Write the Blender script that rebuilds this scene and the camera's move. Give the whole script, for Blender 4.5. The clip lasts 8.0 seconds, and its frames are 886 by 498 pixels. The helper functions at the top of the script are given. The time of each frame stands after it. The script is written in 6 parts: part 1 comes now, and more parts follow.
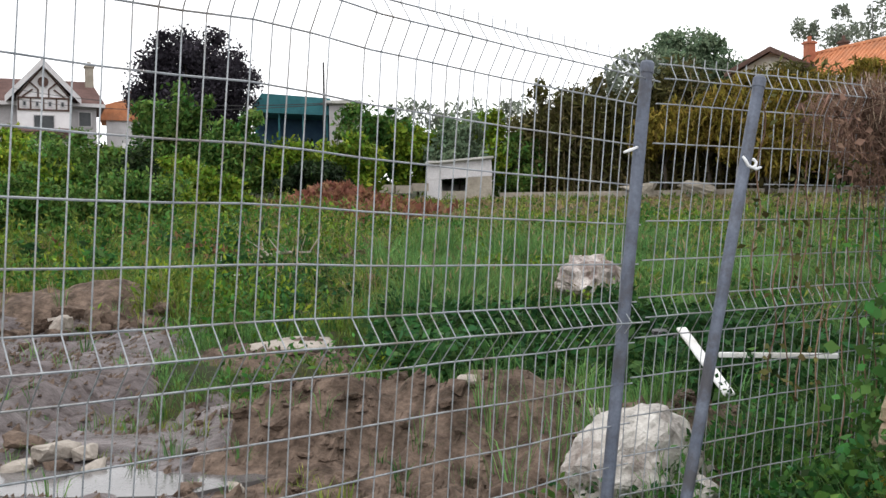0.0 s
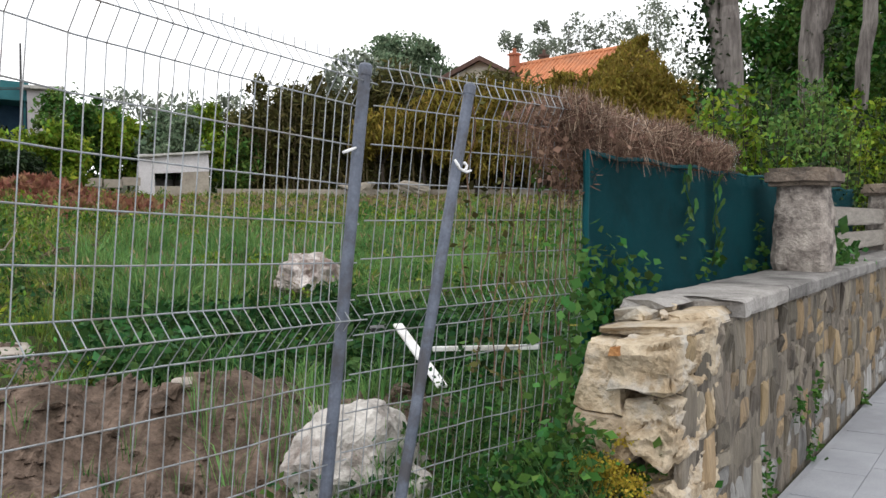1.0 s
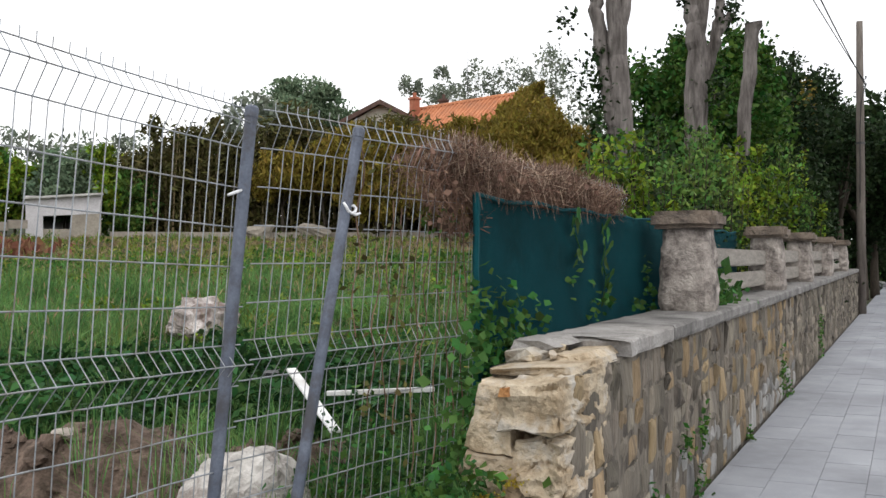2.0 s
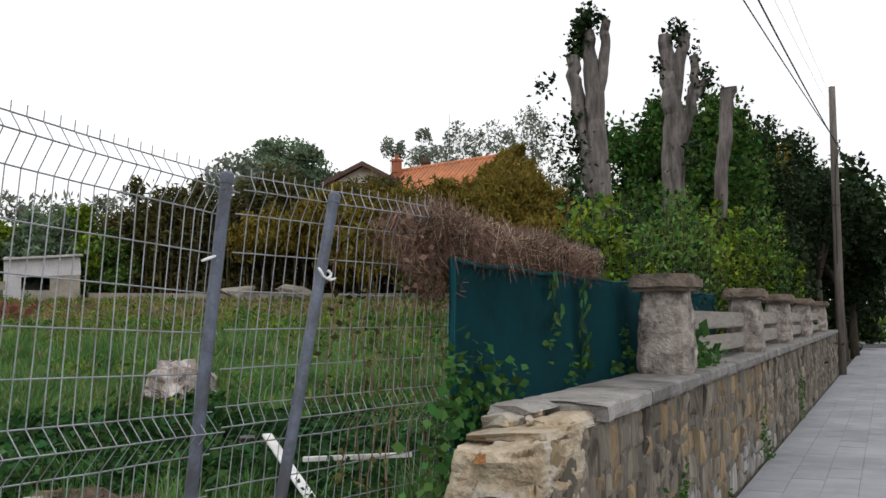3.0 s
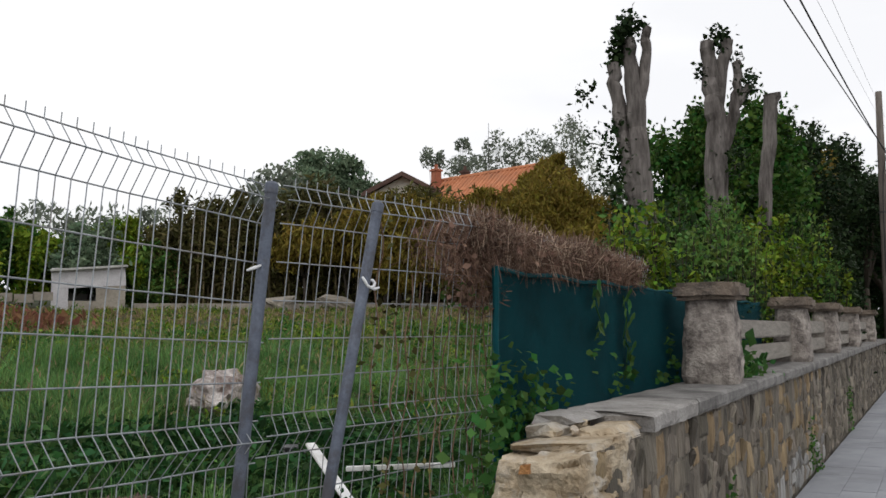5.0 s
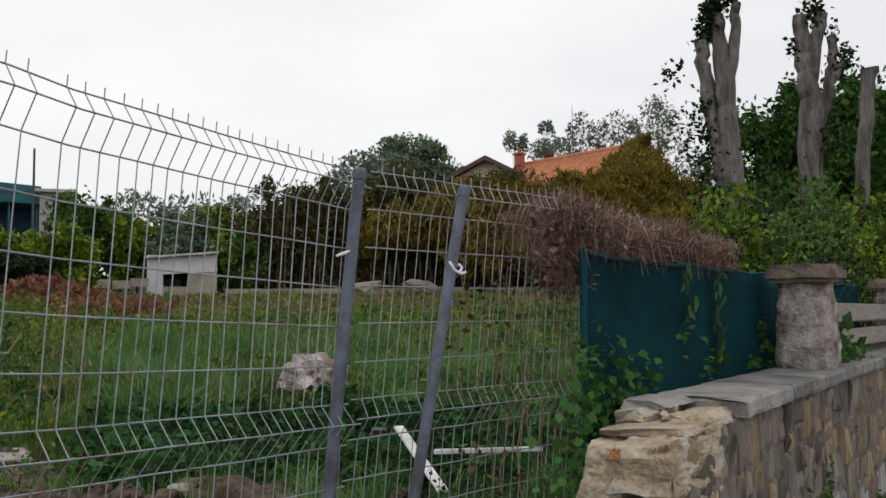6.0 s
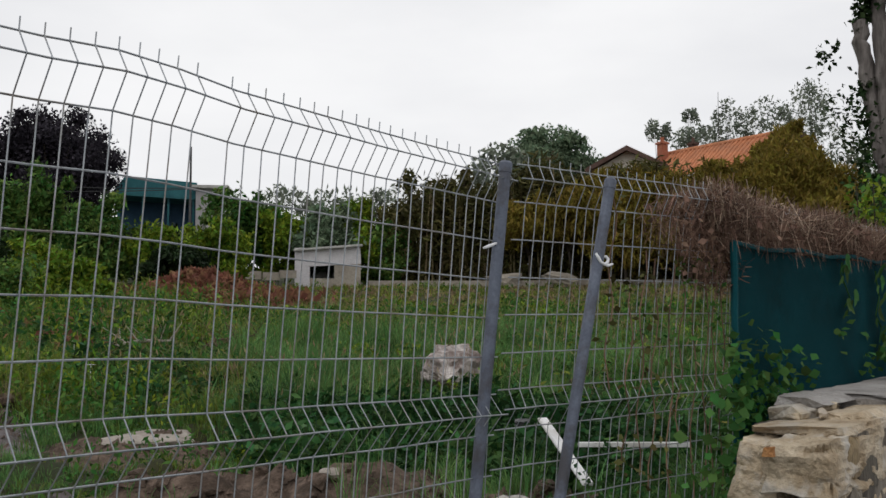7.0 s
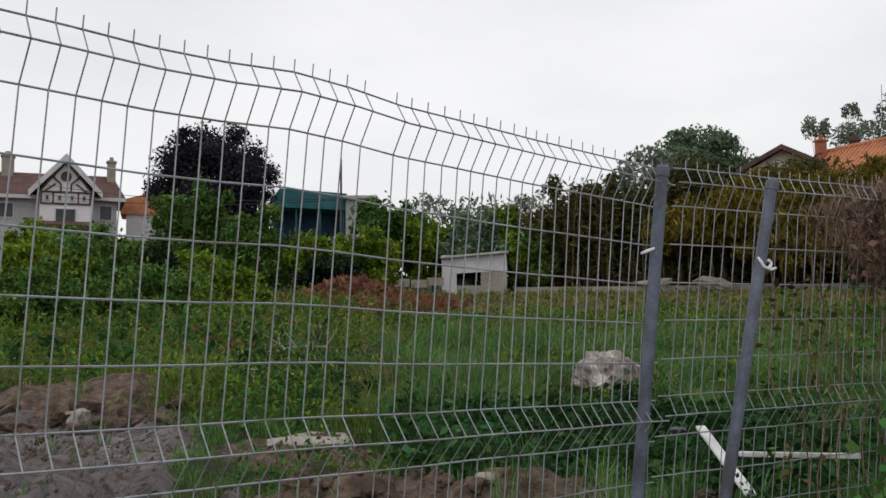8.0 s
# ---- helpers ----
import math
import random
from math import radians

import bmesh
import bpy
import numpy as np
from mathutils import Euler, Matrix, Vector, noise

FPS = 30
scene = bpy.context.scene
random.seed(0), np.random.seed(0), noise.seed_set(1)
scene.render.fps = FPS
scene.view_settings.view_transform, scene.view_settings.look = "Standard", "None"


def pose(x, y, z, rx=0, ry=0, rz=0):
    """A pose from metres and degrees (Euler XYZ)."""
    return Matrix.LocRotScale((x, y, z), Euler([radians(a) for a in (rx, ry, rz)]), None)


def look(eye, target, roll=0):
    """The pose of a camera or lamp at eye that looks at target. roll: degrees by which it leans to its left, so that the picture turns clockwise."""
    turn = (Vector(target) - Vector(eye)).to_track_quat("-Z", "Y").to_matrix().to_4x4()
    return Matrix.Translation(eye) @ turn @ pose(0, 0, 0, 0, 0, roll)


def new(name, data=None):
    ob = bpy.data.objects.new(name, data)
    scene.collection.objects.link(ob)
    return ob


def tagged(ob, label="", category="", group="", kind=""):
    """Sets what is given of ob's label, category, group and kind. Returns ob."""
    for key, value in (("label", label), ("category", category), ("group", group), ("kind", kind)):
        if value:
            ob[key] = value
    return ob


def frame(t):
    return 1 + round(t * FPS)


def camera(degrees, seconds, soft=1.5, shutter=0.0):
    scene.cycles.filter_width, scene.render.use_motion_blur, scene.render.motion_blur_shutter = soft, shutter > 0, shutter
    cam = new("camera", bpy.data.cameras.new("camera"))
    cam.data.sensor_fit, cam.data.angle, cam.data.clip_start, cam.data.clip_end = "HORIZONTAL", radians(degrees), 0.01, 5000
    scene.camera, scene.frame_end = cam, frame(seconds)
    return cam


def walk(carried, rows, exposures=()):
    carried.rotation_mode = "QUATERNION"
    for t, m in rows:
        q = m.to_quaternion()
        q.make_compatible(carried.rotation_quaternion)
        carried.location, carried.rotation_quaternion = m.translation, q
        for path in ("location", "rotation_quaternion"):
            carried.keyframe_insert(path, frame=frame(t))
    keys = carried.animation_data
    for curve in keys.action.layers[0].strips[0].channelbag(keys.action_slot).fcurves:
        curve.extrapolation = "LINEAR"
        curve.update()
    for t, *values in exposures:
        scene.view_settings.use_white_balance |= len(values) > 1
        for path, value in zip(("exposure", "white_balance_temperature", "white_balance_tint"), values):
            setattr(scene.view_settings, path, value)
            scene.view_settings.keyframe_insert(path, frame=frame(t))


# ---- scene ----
cam = camera(50.5, 8.0)
PATH = [
    (0, (-0.007, 0.0, 1.499), (-0.008, 1.999, 1.44), -0.6),
    (0.5, (-0.028, 0.0, 1.5), (0.314, 1.968, 1.428), -0.1),
    (1, (-0.006, 0.0, 1.503), (0.577, 1.912, 1.436), 0.0),
    (1.5, (0.021, -0.008, 1.503), (0.733, 1.861, 1.483), 0.1),
    (1.7, (0.027, -0.014, 1.501), (0.77, 1.842, 1.496), -0.1),
    (2.8, (0.068, -0.026, 1.517), (0.886, 1.795, 1.643), -0.3),
    (3, (0.062, -0.037, 1.52), (0.874, 1.784, 1.672), -0.3),
    (3.5, (0.053, -0.041, 1.521), (0.874, 1.773, 1.707), -0.2),
    (4, (0.056, -0.026, 1.522), (0.857, 1.799, 1.694), -0.1),
    (4.5, (0.058, -0.018, 1.521), (0.814, 1.824, 1.7), -0.4),
    (5.8, (0.044, -0.018, 1.513), (0.674, 1.875, 1.66), -0.3),
    (6, (0.043, -0.014, 1.518), (0.609, 1.899, 1.659), -0.5),
    (6.5, (0.025, -0.016, 1.517), (0.453, 1.933, 1.646), 0.1),
    (7, (0.013, -0.032, 1.516), (0.29, 1.944, 1.642), -0.1),
    (7.5, (-0.011, -0.046, 1.517), (0.113, 1.946, 1.647), -0.2),
    (8, (-0.033, -0.08, 1.514), (-0.063, 1.915, 1.655), -0.3),
]
EXPOSURES = [(0, -0.4), (1.5, -0.4), (3.0, -0.95), (4.5, -1.03), (6.0, -1.3), (8.0, -1.37)]
walk(cam, [(t, look(eye, target, roll)) for t, eye, target, roll in PATH], EXPOSURES)

# ---------------------------------------------------------------- light
world = bpy.data.worlds.new("overcast_sky")
scene.world = world
world.use_nodes = True
wt = world.node_tree
wt.nodes.clear()
w_out = wt.nodes.new("ShaderNodeOutputWorld")
w_bg = wt.nodes.new("ShaderNodeBackground")
w_sky = wt.nodes.new("ShaderNodeTexSky")
w_sky.sky_type = "NISHITA"
w_sky.sun_disc = False
w_sky.sun_elevation = radians(52)
w_sky.sun_rotation = radians(215)
w_tex = wt.nodes.new("ShaderNodeTexCoord")
w_map = wt.nodes.new("ShaderNodeMapping")
w_map.inputs["Scale"].default_value = (1.0, 1.0, 3.0)
w_noise = wt.nodes.new("ShaderNodeTexNoise")
w_noise.inputs["Scale"].default_value = 2.2
w_noise.inputs["Detail"].default_value = 6
w_ramp = wt.nodes.new("ShaderNodeValToRGB")
w_ramp.color_ramp.elements[0].position, w_ramp.color_ramp.elements[0].color = 0.34, (8.9, 8.95, 9.2, 1)
w_ramp.color_ramp.elements[1].position, w_ramp.color_ramp.elements[1].color = 0.62, (10.4, 10.4, 10.5, 1)
w_mix = wt.nodes.new("ShaderNodeMixRGB")
w_mix.inputs[0].default_value = 0.97
wt.links.new(w_tex.outputs["Generated"], w_map.inputs[0])
wt.links.new(w_map.outputs[0], w_noise.inputs["Vector"])
wt.links.new(w_noise.outputs["Fac"], w_ramp.inputs[0])
wt.links.new(w_sky.outputs[0], w_mix.inputs[1])
wt.links.new(w_ramp.outputs[0], w_mix.inputs[2])
wt.links.new(w_mix.outputs[0], w_bg.inputs[0])
w_bg.inputs[1].default_value = 0.235
wt.links.new(w_bg.outputs[0], w_out.inputs[0])

sun_data = bpy.data.lights.new("sun", "SUN")
sun_data.energy = 0.9
sun_data.angle = radians(14)
sun_data.color = (1.0, 0.975, 0.94)
sun = new("sun", sun_data)
sun.matrix_world = look((-10, -14, 22), (0, 0, 0))

# ---------------------------------------------------------------- materials


def node(nt, kind, **inputs):
    n = nt.nodes.new(kind)
    for key, value in inputs.items():
        n.inputs[key].default_value = value
    return n


def surf(name, c1, c2, scale=4.0, rough=0.85, bump=0.3, fine=60.0, vary=None, amount=0.25, metal=0.0, stain=None, stain_scale=1.2,
         stretch=(1, 1, 1), thin=0.0, wet=None, sheen=0.25):
    """A rough surface with two scales of colour, a fine relief, and per-piece variation (vary: island or object)."""
    m = bpy.data.materials.new(name)
    m.use_nodes = True
    nt = m.node_tree
    nt.nodes.clear()
    out = nt.nodes.new("ShaderNodeOutputMaterial")
    bsdf = nt.nodes.new("ShaderNodeBsdfPrincipled")
    bsdf.inputs["Roughness"].default_value = rough
    bsdf.inputs["Metallic"].default_value = metal
    bsdf.inputs["Specular IOR Level"].default_value = sheen
    geo = nt.nodes.new("ShaderNodeNewGeometry")
    mp = node(nt, "ShaderNodeMapping", Scale=stretch)
    nt.links.new(geo.outputs["Position"], mp.inputs[0])
    n1 = node(nt, "ShaderNodeTexNoise", Scale=scale, Detail=5.0, Roughness=0.65)
    n2 = node(nt, "ShaderNodeTexNoise", Scale=fine, Detail=3.0, Roughness=0.6)
    for n in (n1, n2):
        nt.links.new(mp.outputs[0], n.inputs["Vector"])
    ramp = nt.nodes.new("ShaderNodeValToRGB")
    ramp.color_ramp.elements[0].position, ramp.color_ramp.elements[1].position = 0.32, 0.68
    ramp.color_ramp.elements[0].color, ramp.color_ramp.elements[1].color = (*c1, 1), (*c2, 1)
    nt.links.new(n1.outputs["Fac"], ramp.inputs[0])
    grain = node(nt, "ShaderNodeMixRGB")
    grain.blend_type = "OVERLAY"
    grain.inputs[0].default_value = 0.35
    nt.links.new(ramp.outputs[0], grain.inputs[1])
    nt.links.new(n2.outputs["Fac"], grain.inputs[2])
    colour = grain.outputs[0]
    if stain:
        n3 = node(nt, "ShaderNodeTexNoise", Scale=stain_scale, Detail=6.0, Roughness=0.7)
        nt.links.new(mp.outputs[0], n3.inputs["Vector"])
        r3 = nt.nodes.new("ShaderNodeValToRGB")
        r3.color_ramp.elements[0].position, r3.color_ramp.elements[1].position = 0.5, 0.66
        nt.links.new(n3.outputs["Fac"], r3.inputs[0])
        mix = nt.nodes.new("ShaderNodeMixRGB")
        mix.inputs[2].default_value = (*stain, 1)
        nt.links.new(r3.outputs[0], mix.inputs[0])
        nt.links.new(colour, mix.inputs[1])
        colour = mix.outputs[0]
    if wet is not None:
        n4 = node(nt, "ShaderNodeTexNoise", Scale=0.9, Detail=4.0)
        nt.links.new(geo.outputs["Position"], n4.inputs["Vector"])
        r4 = nt.nodes.new("ShaderNodeMapRange")
        r4.inputs[1].default_value, r4.inputs[2].default_value = 0.42, 0.6
        r4.inputs[3].default_value, r4.inputs[4].default_value = wet, rough
        nt.links.new(n4.outputs["Fac"], r4.inputs[0])
        nt.links.new(r4.outputs[0], bsdf.inputs["Roughness"])
    if vary:
        hsv = nt.nodes.new("ShaderNodeHueSaturation")
        if vary == "island":
            rnd = geo.outputs["Random Per Island"]
        else:
            rnd = nt.nodes.new("ShaderNodeObjectInfo").outputs["Random"]
        mr = nt.nodes.new("ShaderNodeMapRange")
        mr.inputs[3].default_value, mr.inputs[4].default_value = 1 - amount, 1 + amount
        nt.links.new(rnd, mr.inputs[0])
        nt.links.new(mr.outputs[0], hsv.inputs["Value"])
        mul = nt.nodes.new("ShaderNodeMath")
        mul.operation = "MULTIPLY"
        mul.inputs[1].default_value = 7.31
        nt.links.new(rnd, mul.inputs[0])
        frac = nt.nodes.new("ShaderNodeMath")
        frac.operation = "FRACT"
        nt.links.new(mul.outputs[0], frac.inputs[0])
        mh = nt.nodes.new("ShaderNodeMapRange")
        turn = 0.06 * amount if thin else 0.02 * amount
        mh.inputs[3].default_value, mh.inputs[4].default_value = 0.5 - turn, 0.5 + turn
        nt.links.new(frac.outputs[0], mh.inputs[0])
        nt.links.new(mh.outputs[0], hsv.inputs["Hue"])
        nt.links.new(colour, hsv.inputs["Color"])
        colour = hsv.outputs[0]
    nt.links.new(colour, bsdf.inputs["Base Color"])
    if bump:
        add = nt.nodes.new("ShaderNodeMath")
        add.operation = "ADD"
        nt.links.new(n1.outputs["Fac"], add.inputs[0])
        nt.links.new(n2.outputs["Fac"], add.inputs[1])
        bmp = node(nt, "ShaderNodeBump", Strength=bump, Distance=0.02)
        nt.links.new(add.outputs[0], bmp.inputs["Height"])
        nt.links.new(bmp.outputs[0], bsdf.inputs["Normal"])
    if thin:
        tr = nt.nodes.new("ShaderNodeBsdfTranslucent")
        nt.links.new(colour, tr.inputs[0])
        ms = nt.nodes.new("ShaderNodeMixShader")
        ms.inputs[0].default_value = thin
        nt.links.new(bsdf.outputs[0], ms.inputs[1])
        nt.links.new(tr.outputs[0], ms.inputs[2])
        nt.links.new(ms.outputs[0], out.inputs[0])
    else:
        nt.links.new(bsdf.outputs[0], out.inputs[0])
    return m


def leafy(name, c1, c2, amount=0.45, scale=0.8, thin=0.35, rough=0.6):
    return surf(name, c1, c2, scale=scale, rough=rough, bump=0.0, fine=9.0, vary="island", amount=amount, thin=thin, sheen=0.1)


SOIL = surf("soil", (0.045, 0.03, 0.022), (0.2, 0.145, 0.112), 9.0, 0.95, 1.0, 45, stain=(0.045, 0.032, 0.022), stain_scale=5.0)
FIELD = surf("field_earth", (0.024, 0.03, 0.012), (0.06, 0.056, 0.026), 0.6, 0.95, 0.5, 20, stain=(0.024, 0.04, 0.012), stain_scale=0.35)
MUD = surf("wet_mud", (0.08, 0.065, 0.064), (0.2, 0.172, 0.172), 3.0, 0.8, 1.0, 30, stain=(0.05, 0.038, 0.035), stain_scale=4.5, wet=0.25, stretch=(1, 3, 1))
PUDDLE = surf("puddle_water", (0.09, 0.085, 0.085), (0.14, 0.133, 0.133), 1.5, 0.14, 0.05, 8, sheen=0.5)
WIRE = surf("galvanised_wire", (0.22, 0.24, 0.26), (0.42, 0.44, 0.46), 12, 0.36, 0.1, 150, metal=0.5, stain=(0.2, 0.18, 0.16), stain_scale=6)
POST = surf("galvanised_post", (0.09, 0.105, 0.14), (0.15, 0.17, 0.215), 9, 0.5, 0.12, 90, metal=0.35, stain=(0.08, 0.08, 0.09), stain_scale=5)
TIE = surf("white_plastic", (0.72, 0.73, 0.74), (0.84, 0.84, 0.84), 8, 0.4, 0.05, 60)
NET = surf("green_shade_net", (0.003, 0.062, 0.076), (0.005, 0.086, 0.104), 2.5, 0.95, 0.5, 260, stain=(0.004, 0.05, 0.06), stain_scale=1.5, thin=0.12)
MORTAR = surf("old_mortar", (0.07, 0.06, 0.05), (0.24, 0.21, 0.17), 11, 0.95, 1.0, 40, stain=(0.04, 0.034, 0.03), stain_scale=3.6, stretch=(1, 1, 0.28))
STONE = surf("rubble_stone", (0.085, 0.073, 0.06), (0.27, 0.235, 0.185), 9, 0.9, 0.9, 55, vary="object", amount=0.5, stain=(0.06, 0.054, 0.05), stain_scale=4.5, stretch=(1, 1, 0.16))
STONE_FAR = surf("rubble_stone_far", (0.085, 0.073, 0.06), (0.27, 0.235, 0.185), 9, 0.9, 0.9, 55, vary="island", amount=0.5, stain=(0.06, 0.054, 0.05), stain_scale=4.5, stretch=(1, 1, 0.16))
OCHRE = surf("ochre_rubble_stone", (0.16, 0.115, 0.066), (0.36, 0.27, 0.16), 9, 0.9, 0.9, 55, vary="object", amount=0.25, stain=(0.085, 0.07, 0.056), stain_scale=4.5, stretch=(1, 1, 0.16))
PALE = surf("pale_rubble_stone", (0.2, 0.195, 0.185), (0.36, 0.355, 0.34), 9, 0.9, 0.9, 55, vary="object", amount=0.35, stain=(0.12, 0.113, 0.108), stain_scale=4.5, stretch=(1, 1, 0.2))
BROKEN = surf("broken_limestone", (0.30, 0.22, 0.135), (0.55, 0.465, 0.35), 5.5, 0.9, 1.0, 34, vary="object", amount=0.14, stain=(0.5, 0.465, 0.415), stain_scale=3.8)
RUST = surf("rust_stained_stone", (0.32, 0.14, 0.05), (0.45, 0.24, 0.10), 12, 0.9, 0.6, 60)
COPING = surf("concrete_coping", (0.14, 0.133, 0.127), (0.28, 0.268, 0.255), 6, 0.9, 0.7, 70, stain=(0.10, 0.094, 0.09), stain_scale=2.6)
COPING_PALE = surf("pale_scraped_coping", (0.24, 0.225, 0.21), (0.46, 0.44, 0.42), 6, 0.9, 0.7, 60, stain=(0.17, 0.16, 0.15), stain_scale=3.0)
PILLAR = surf("rendered_pillar", (0.17, 0.145, 0.13), (0.48, 0.43, 0.385), 8, 0.95, 1.0, 34, stain=(0.09, 0.076, 0.07), stain_scale=6.5)
CAP = surf("weathered_cap", (0.13, 0.1, 0.08), (0.27, 0.22, 0.175), 6, 0.95, 0.8, 45, stain=(0.08, 0.07, 0.062), stain_scale=4)
RAIL = surf("weathered_timber", (0.22, 0.20, 0.18), (0.36, 0.33, 0.29), 5, 0.9, 0.5, 50, stretch=(0.6, 0.6, 5))
BOULDER = surf("white_boulder", (0.26, 0.235, 0.215), (0.56, 0.535, 0.50), 4.5, 0.9, 0.9, 28, stain=(0.19, 0.155, 0.135), stain_scale=4.2)
FAR_BOULDER = surf("streaked_boulder", (0.2, 0.165, 0.15), (0.62, 0.57, 0.54), 5.0, 0.9, 1.0, 20, stain=(0.15, 0.1, 0.085), stain_scale=4.0, stretch=(1, 1, 0.35))
SLAB = surf("pale_slab", (0.25, 0.215, 0.185), (0.41, 0.37, 0.325), 4, 0.9, 0.6, 30)
BOARD = surf("white_board", (0.66, 0.66, 0.66), (0.85, 0.85, 0.84), 3, 0.6, 0.1, 30, stain=(0.5, 0.48, 0.44), stain_scale=4)
PAVER = surf("grey_paver", (0.225, 0.233, 0.256), (0.31, 0.32, 0.345), 1.3, 0.65, 0.15, 140, vary="object", amount=0.05, stain=(0.2, 0.206, 0.225), stain_scale=0.7)
PAVER_FAR = surf("grey_paver_far", (0.225, 0.233, 0.256), (0.31, 0.32, 0.345), 1.3, 0.65, 0.15, 140, vary="island", amount=0.05, stain=(0.2, 0.206, 0.225), stain_scale=0.7)
ASPHALT = surf("asphalt", (0.045, 0.045, 0.047), (0.075, 0.075, 0.077), 2, 0.9, 0.5, 160)
KERB = surf("concrete_kerb", (0.3, 0.3, 0.29), (0.42, 0.42, 0.41), 4, 0.9, 0.3, 60)
BARK = surf("grey_bark", (0.06, 0.05, 0.046), (0.25, 0.225, 0.21), 7, 0.95, 1.0, 30, stretch=(1, 1, 0.16), stain=(0.035, 0.03, 0.026), stain_scale=4.5)
DARKBARK = surf("dark_bark", (0.035, 0.028, 0.022), (0.08, 0.065, 0.05), 5, 0.95, 0.8, 30, stretch=(1, 1, 0.3))
POLE = surf("weathered_pole_wood", (0.10, 0.085, 0.075), (0.19, 0.165, 0.145), 8, 0.9, 0.5, 60, stretch=(1, 1, 0.15))
CABLE = surf("black_cable", (0.018, 0.018, 0.02), (0.03, 0.03, 0.032), 20, 0.6, 0.0, 60)
CREEPER = surf("dead_creeper_stems", (0.06, 0.034, 0.025), (0.25, 0.155, 0.112), 3.0, 0.95, 0.0, 30, vary="island", amount=0.6)
STRAW = surf("straw_creeper_stems", (0.24, 0.17, 0.12), (0.44, 0.34, 0.26), 1.6, 0.95, 0.0, 30, vary="island", amount=0.4)
CANE = surf("cane_stems", (0.10, 0.08, 0.04), (0.22, 0.175, 0.095), 1.0, 0.9, 0.0, 20, vary="island", amount=0.5)
GRASS = leafy("lush_grass", (0.03, 0.10, 0.026), (0.19, 0.34, 0.11), 0.5, scale=1.7, thin=0.3)
DRYGRASS = leafy("dry_grass", (0.15, 0.115, 0.055), (0.36, 0.285, 0.165), 0.45, scale=1.3, thin=0.3)
MEADOW = leafy("meadow_grass", (0.065, 0.125, 0.018), (0.24, 0.28, 0.06), 0.5, scale=1.3, thin=0.3)
WEED = leafy("green_weeds", (0.03, 0.095, 0.018), (0.085, 0.185, 0.038), 0.55, thin=0.3)
NETTLE = leafy("dark_nettle_leaves", (0.014, 0.052, 0.015), (0.048, 0.12, 0.034), 0.55, thin=0.2)
REDWEED = leafy("reddish_dock", (0.17, 0.075, 0.045), (0.29, 0.15, 0.095), 0.4)
SHRUB = leafy("shrub_leaves", (0.032, 0.09, 0.018), (0.14, 0.235, 0.055), 0.65, thin=0.3)
YELLOWSHRUB = leafy("yellow_green_shrub", (0.075, 0.14, 0.012), (0.20, 0.28, 0.03), 0.6, thin=0.3)
MIDTREE = leafy("tree_leaves", (0.018, 0.055, 0.01), (0.06, 0.125, 0.022), 0.6, thin=0.25)
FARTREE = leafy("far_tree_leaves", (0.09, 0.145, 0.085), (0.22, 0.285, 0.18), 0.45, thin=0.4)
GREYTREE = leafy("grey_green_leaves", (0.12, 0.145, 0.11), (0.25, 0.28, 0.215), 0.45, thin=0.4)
DARKTREE = leafy("dark_evergreen_leaves", (0.018, 0.016, 0.021), (0.044, 0.038, 0.05), 0.5, thin=0.15)
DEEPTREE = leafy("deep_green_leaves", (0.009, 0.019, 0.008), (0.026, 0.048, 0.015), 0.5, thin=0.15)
OLIVE = leafy("olive_gold_foliage", (0.115, 0.088, 0.016), (0.27, 0.21, 0.042), 0.4, scale=0.5, thin=0.3)
CANELEAF = leafy("cane_leaves", (0.04, 0.042, 0.014), (0.115, 0.105, 0.036), 0.5, thin=0.2)
IVY = leafy("ivy_leaves", (0.03, 0.095, 0.024), (0.085, 0.2, 0.05), 0.5)
SEDUM = leafy("yellow_sedum", (0.3, 0.23, 0.025), (0.46, 0.36, 0.055), 0.3)
ROOF = surf("orange_roof_tiles", (0.42, 0.155, 0.07), (0.60, 0.26, 0.135), 1.6, 0.85, 0.5, 16, stain=(0.36, 0.16, 0.09), stain_scale=0.7)
BROWNROOF = surf("brown_roof_tiles", (0.085, 0.048, 0.042), (0.15, 0.088, 0.078), 1.5, 0.85, 0.5, 14)
BRICK = surf("chimney_brick", (0.30, 0.10, 0.06), (0.42, 0.17, 0.10), 5, 0.9, 0.5, 25)
PLASTER = surf("cream_plaster", (0.55, 0.52, 0.45), (0.68, 0.65, 0.58), 1.2, 0.9, 0.2, 20)
WHITE = surf("white_render", (0.5, 0.48, 0.49), (0.62, 0.6, 0.61), 1.5, 0.85, 0.15, 20)
GABLE = surf("white_gable_render", (0.72, 0.70, 0.71), (0.82, 0.80, 0.81), 1.2, 0.9, 0.2, 20)
# the villa wall's shade is put into this grey; the shed wears it too
VILLAWALL = surf("shaded_villa_render", (0.36, 0.34, 0.35), (0.47, 0.45, 0.46), 1.2, 0.9, 0.2, 20)
TIMBER = surf("dark_timber", (0.07, 0.04, 0.032), (0.13, 0.08, 0.065), 4, 0.8, 0.3, 30)
CONCRETE = surf("pale_concrete", (0.42, 0.41, 0.39), (0.58, 0.57, 0.54), 1.4, 0.9, 0.3, 18, stain=(0.33, 0.32, 0.29), stain_scale=1.0)
FARWALL = surf("old_field_wall", (0.25, 0.22, 0.18), (0.40, 0.36, 0.30), 1.2, 0.95, 0.5, 10, stain=(0.2, 0.17, 0.14), stain_scale=0.6)
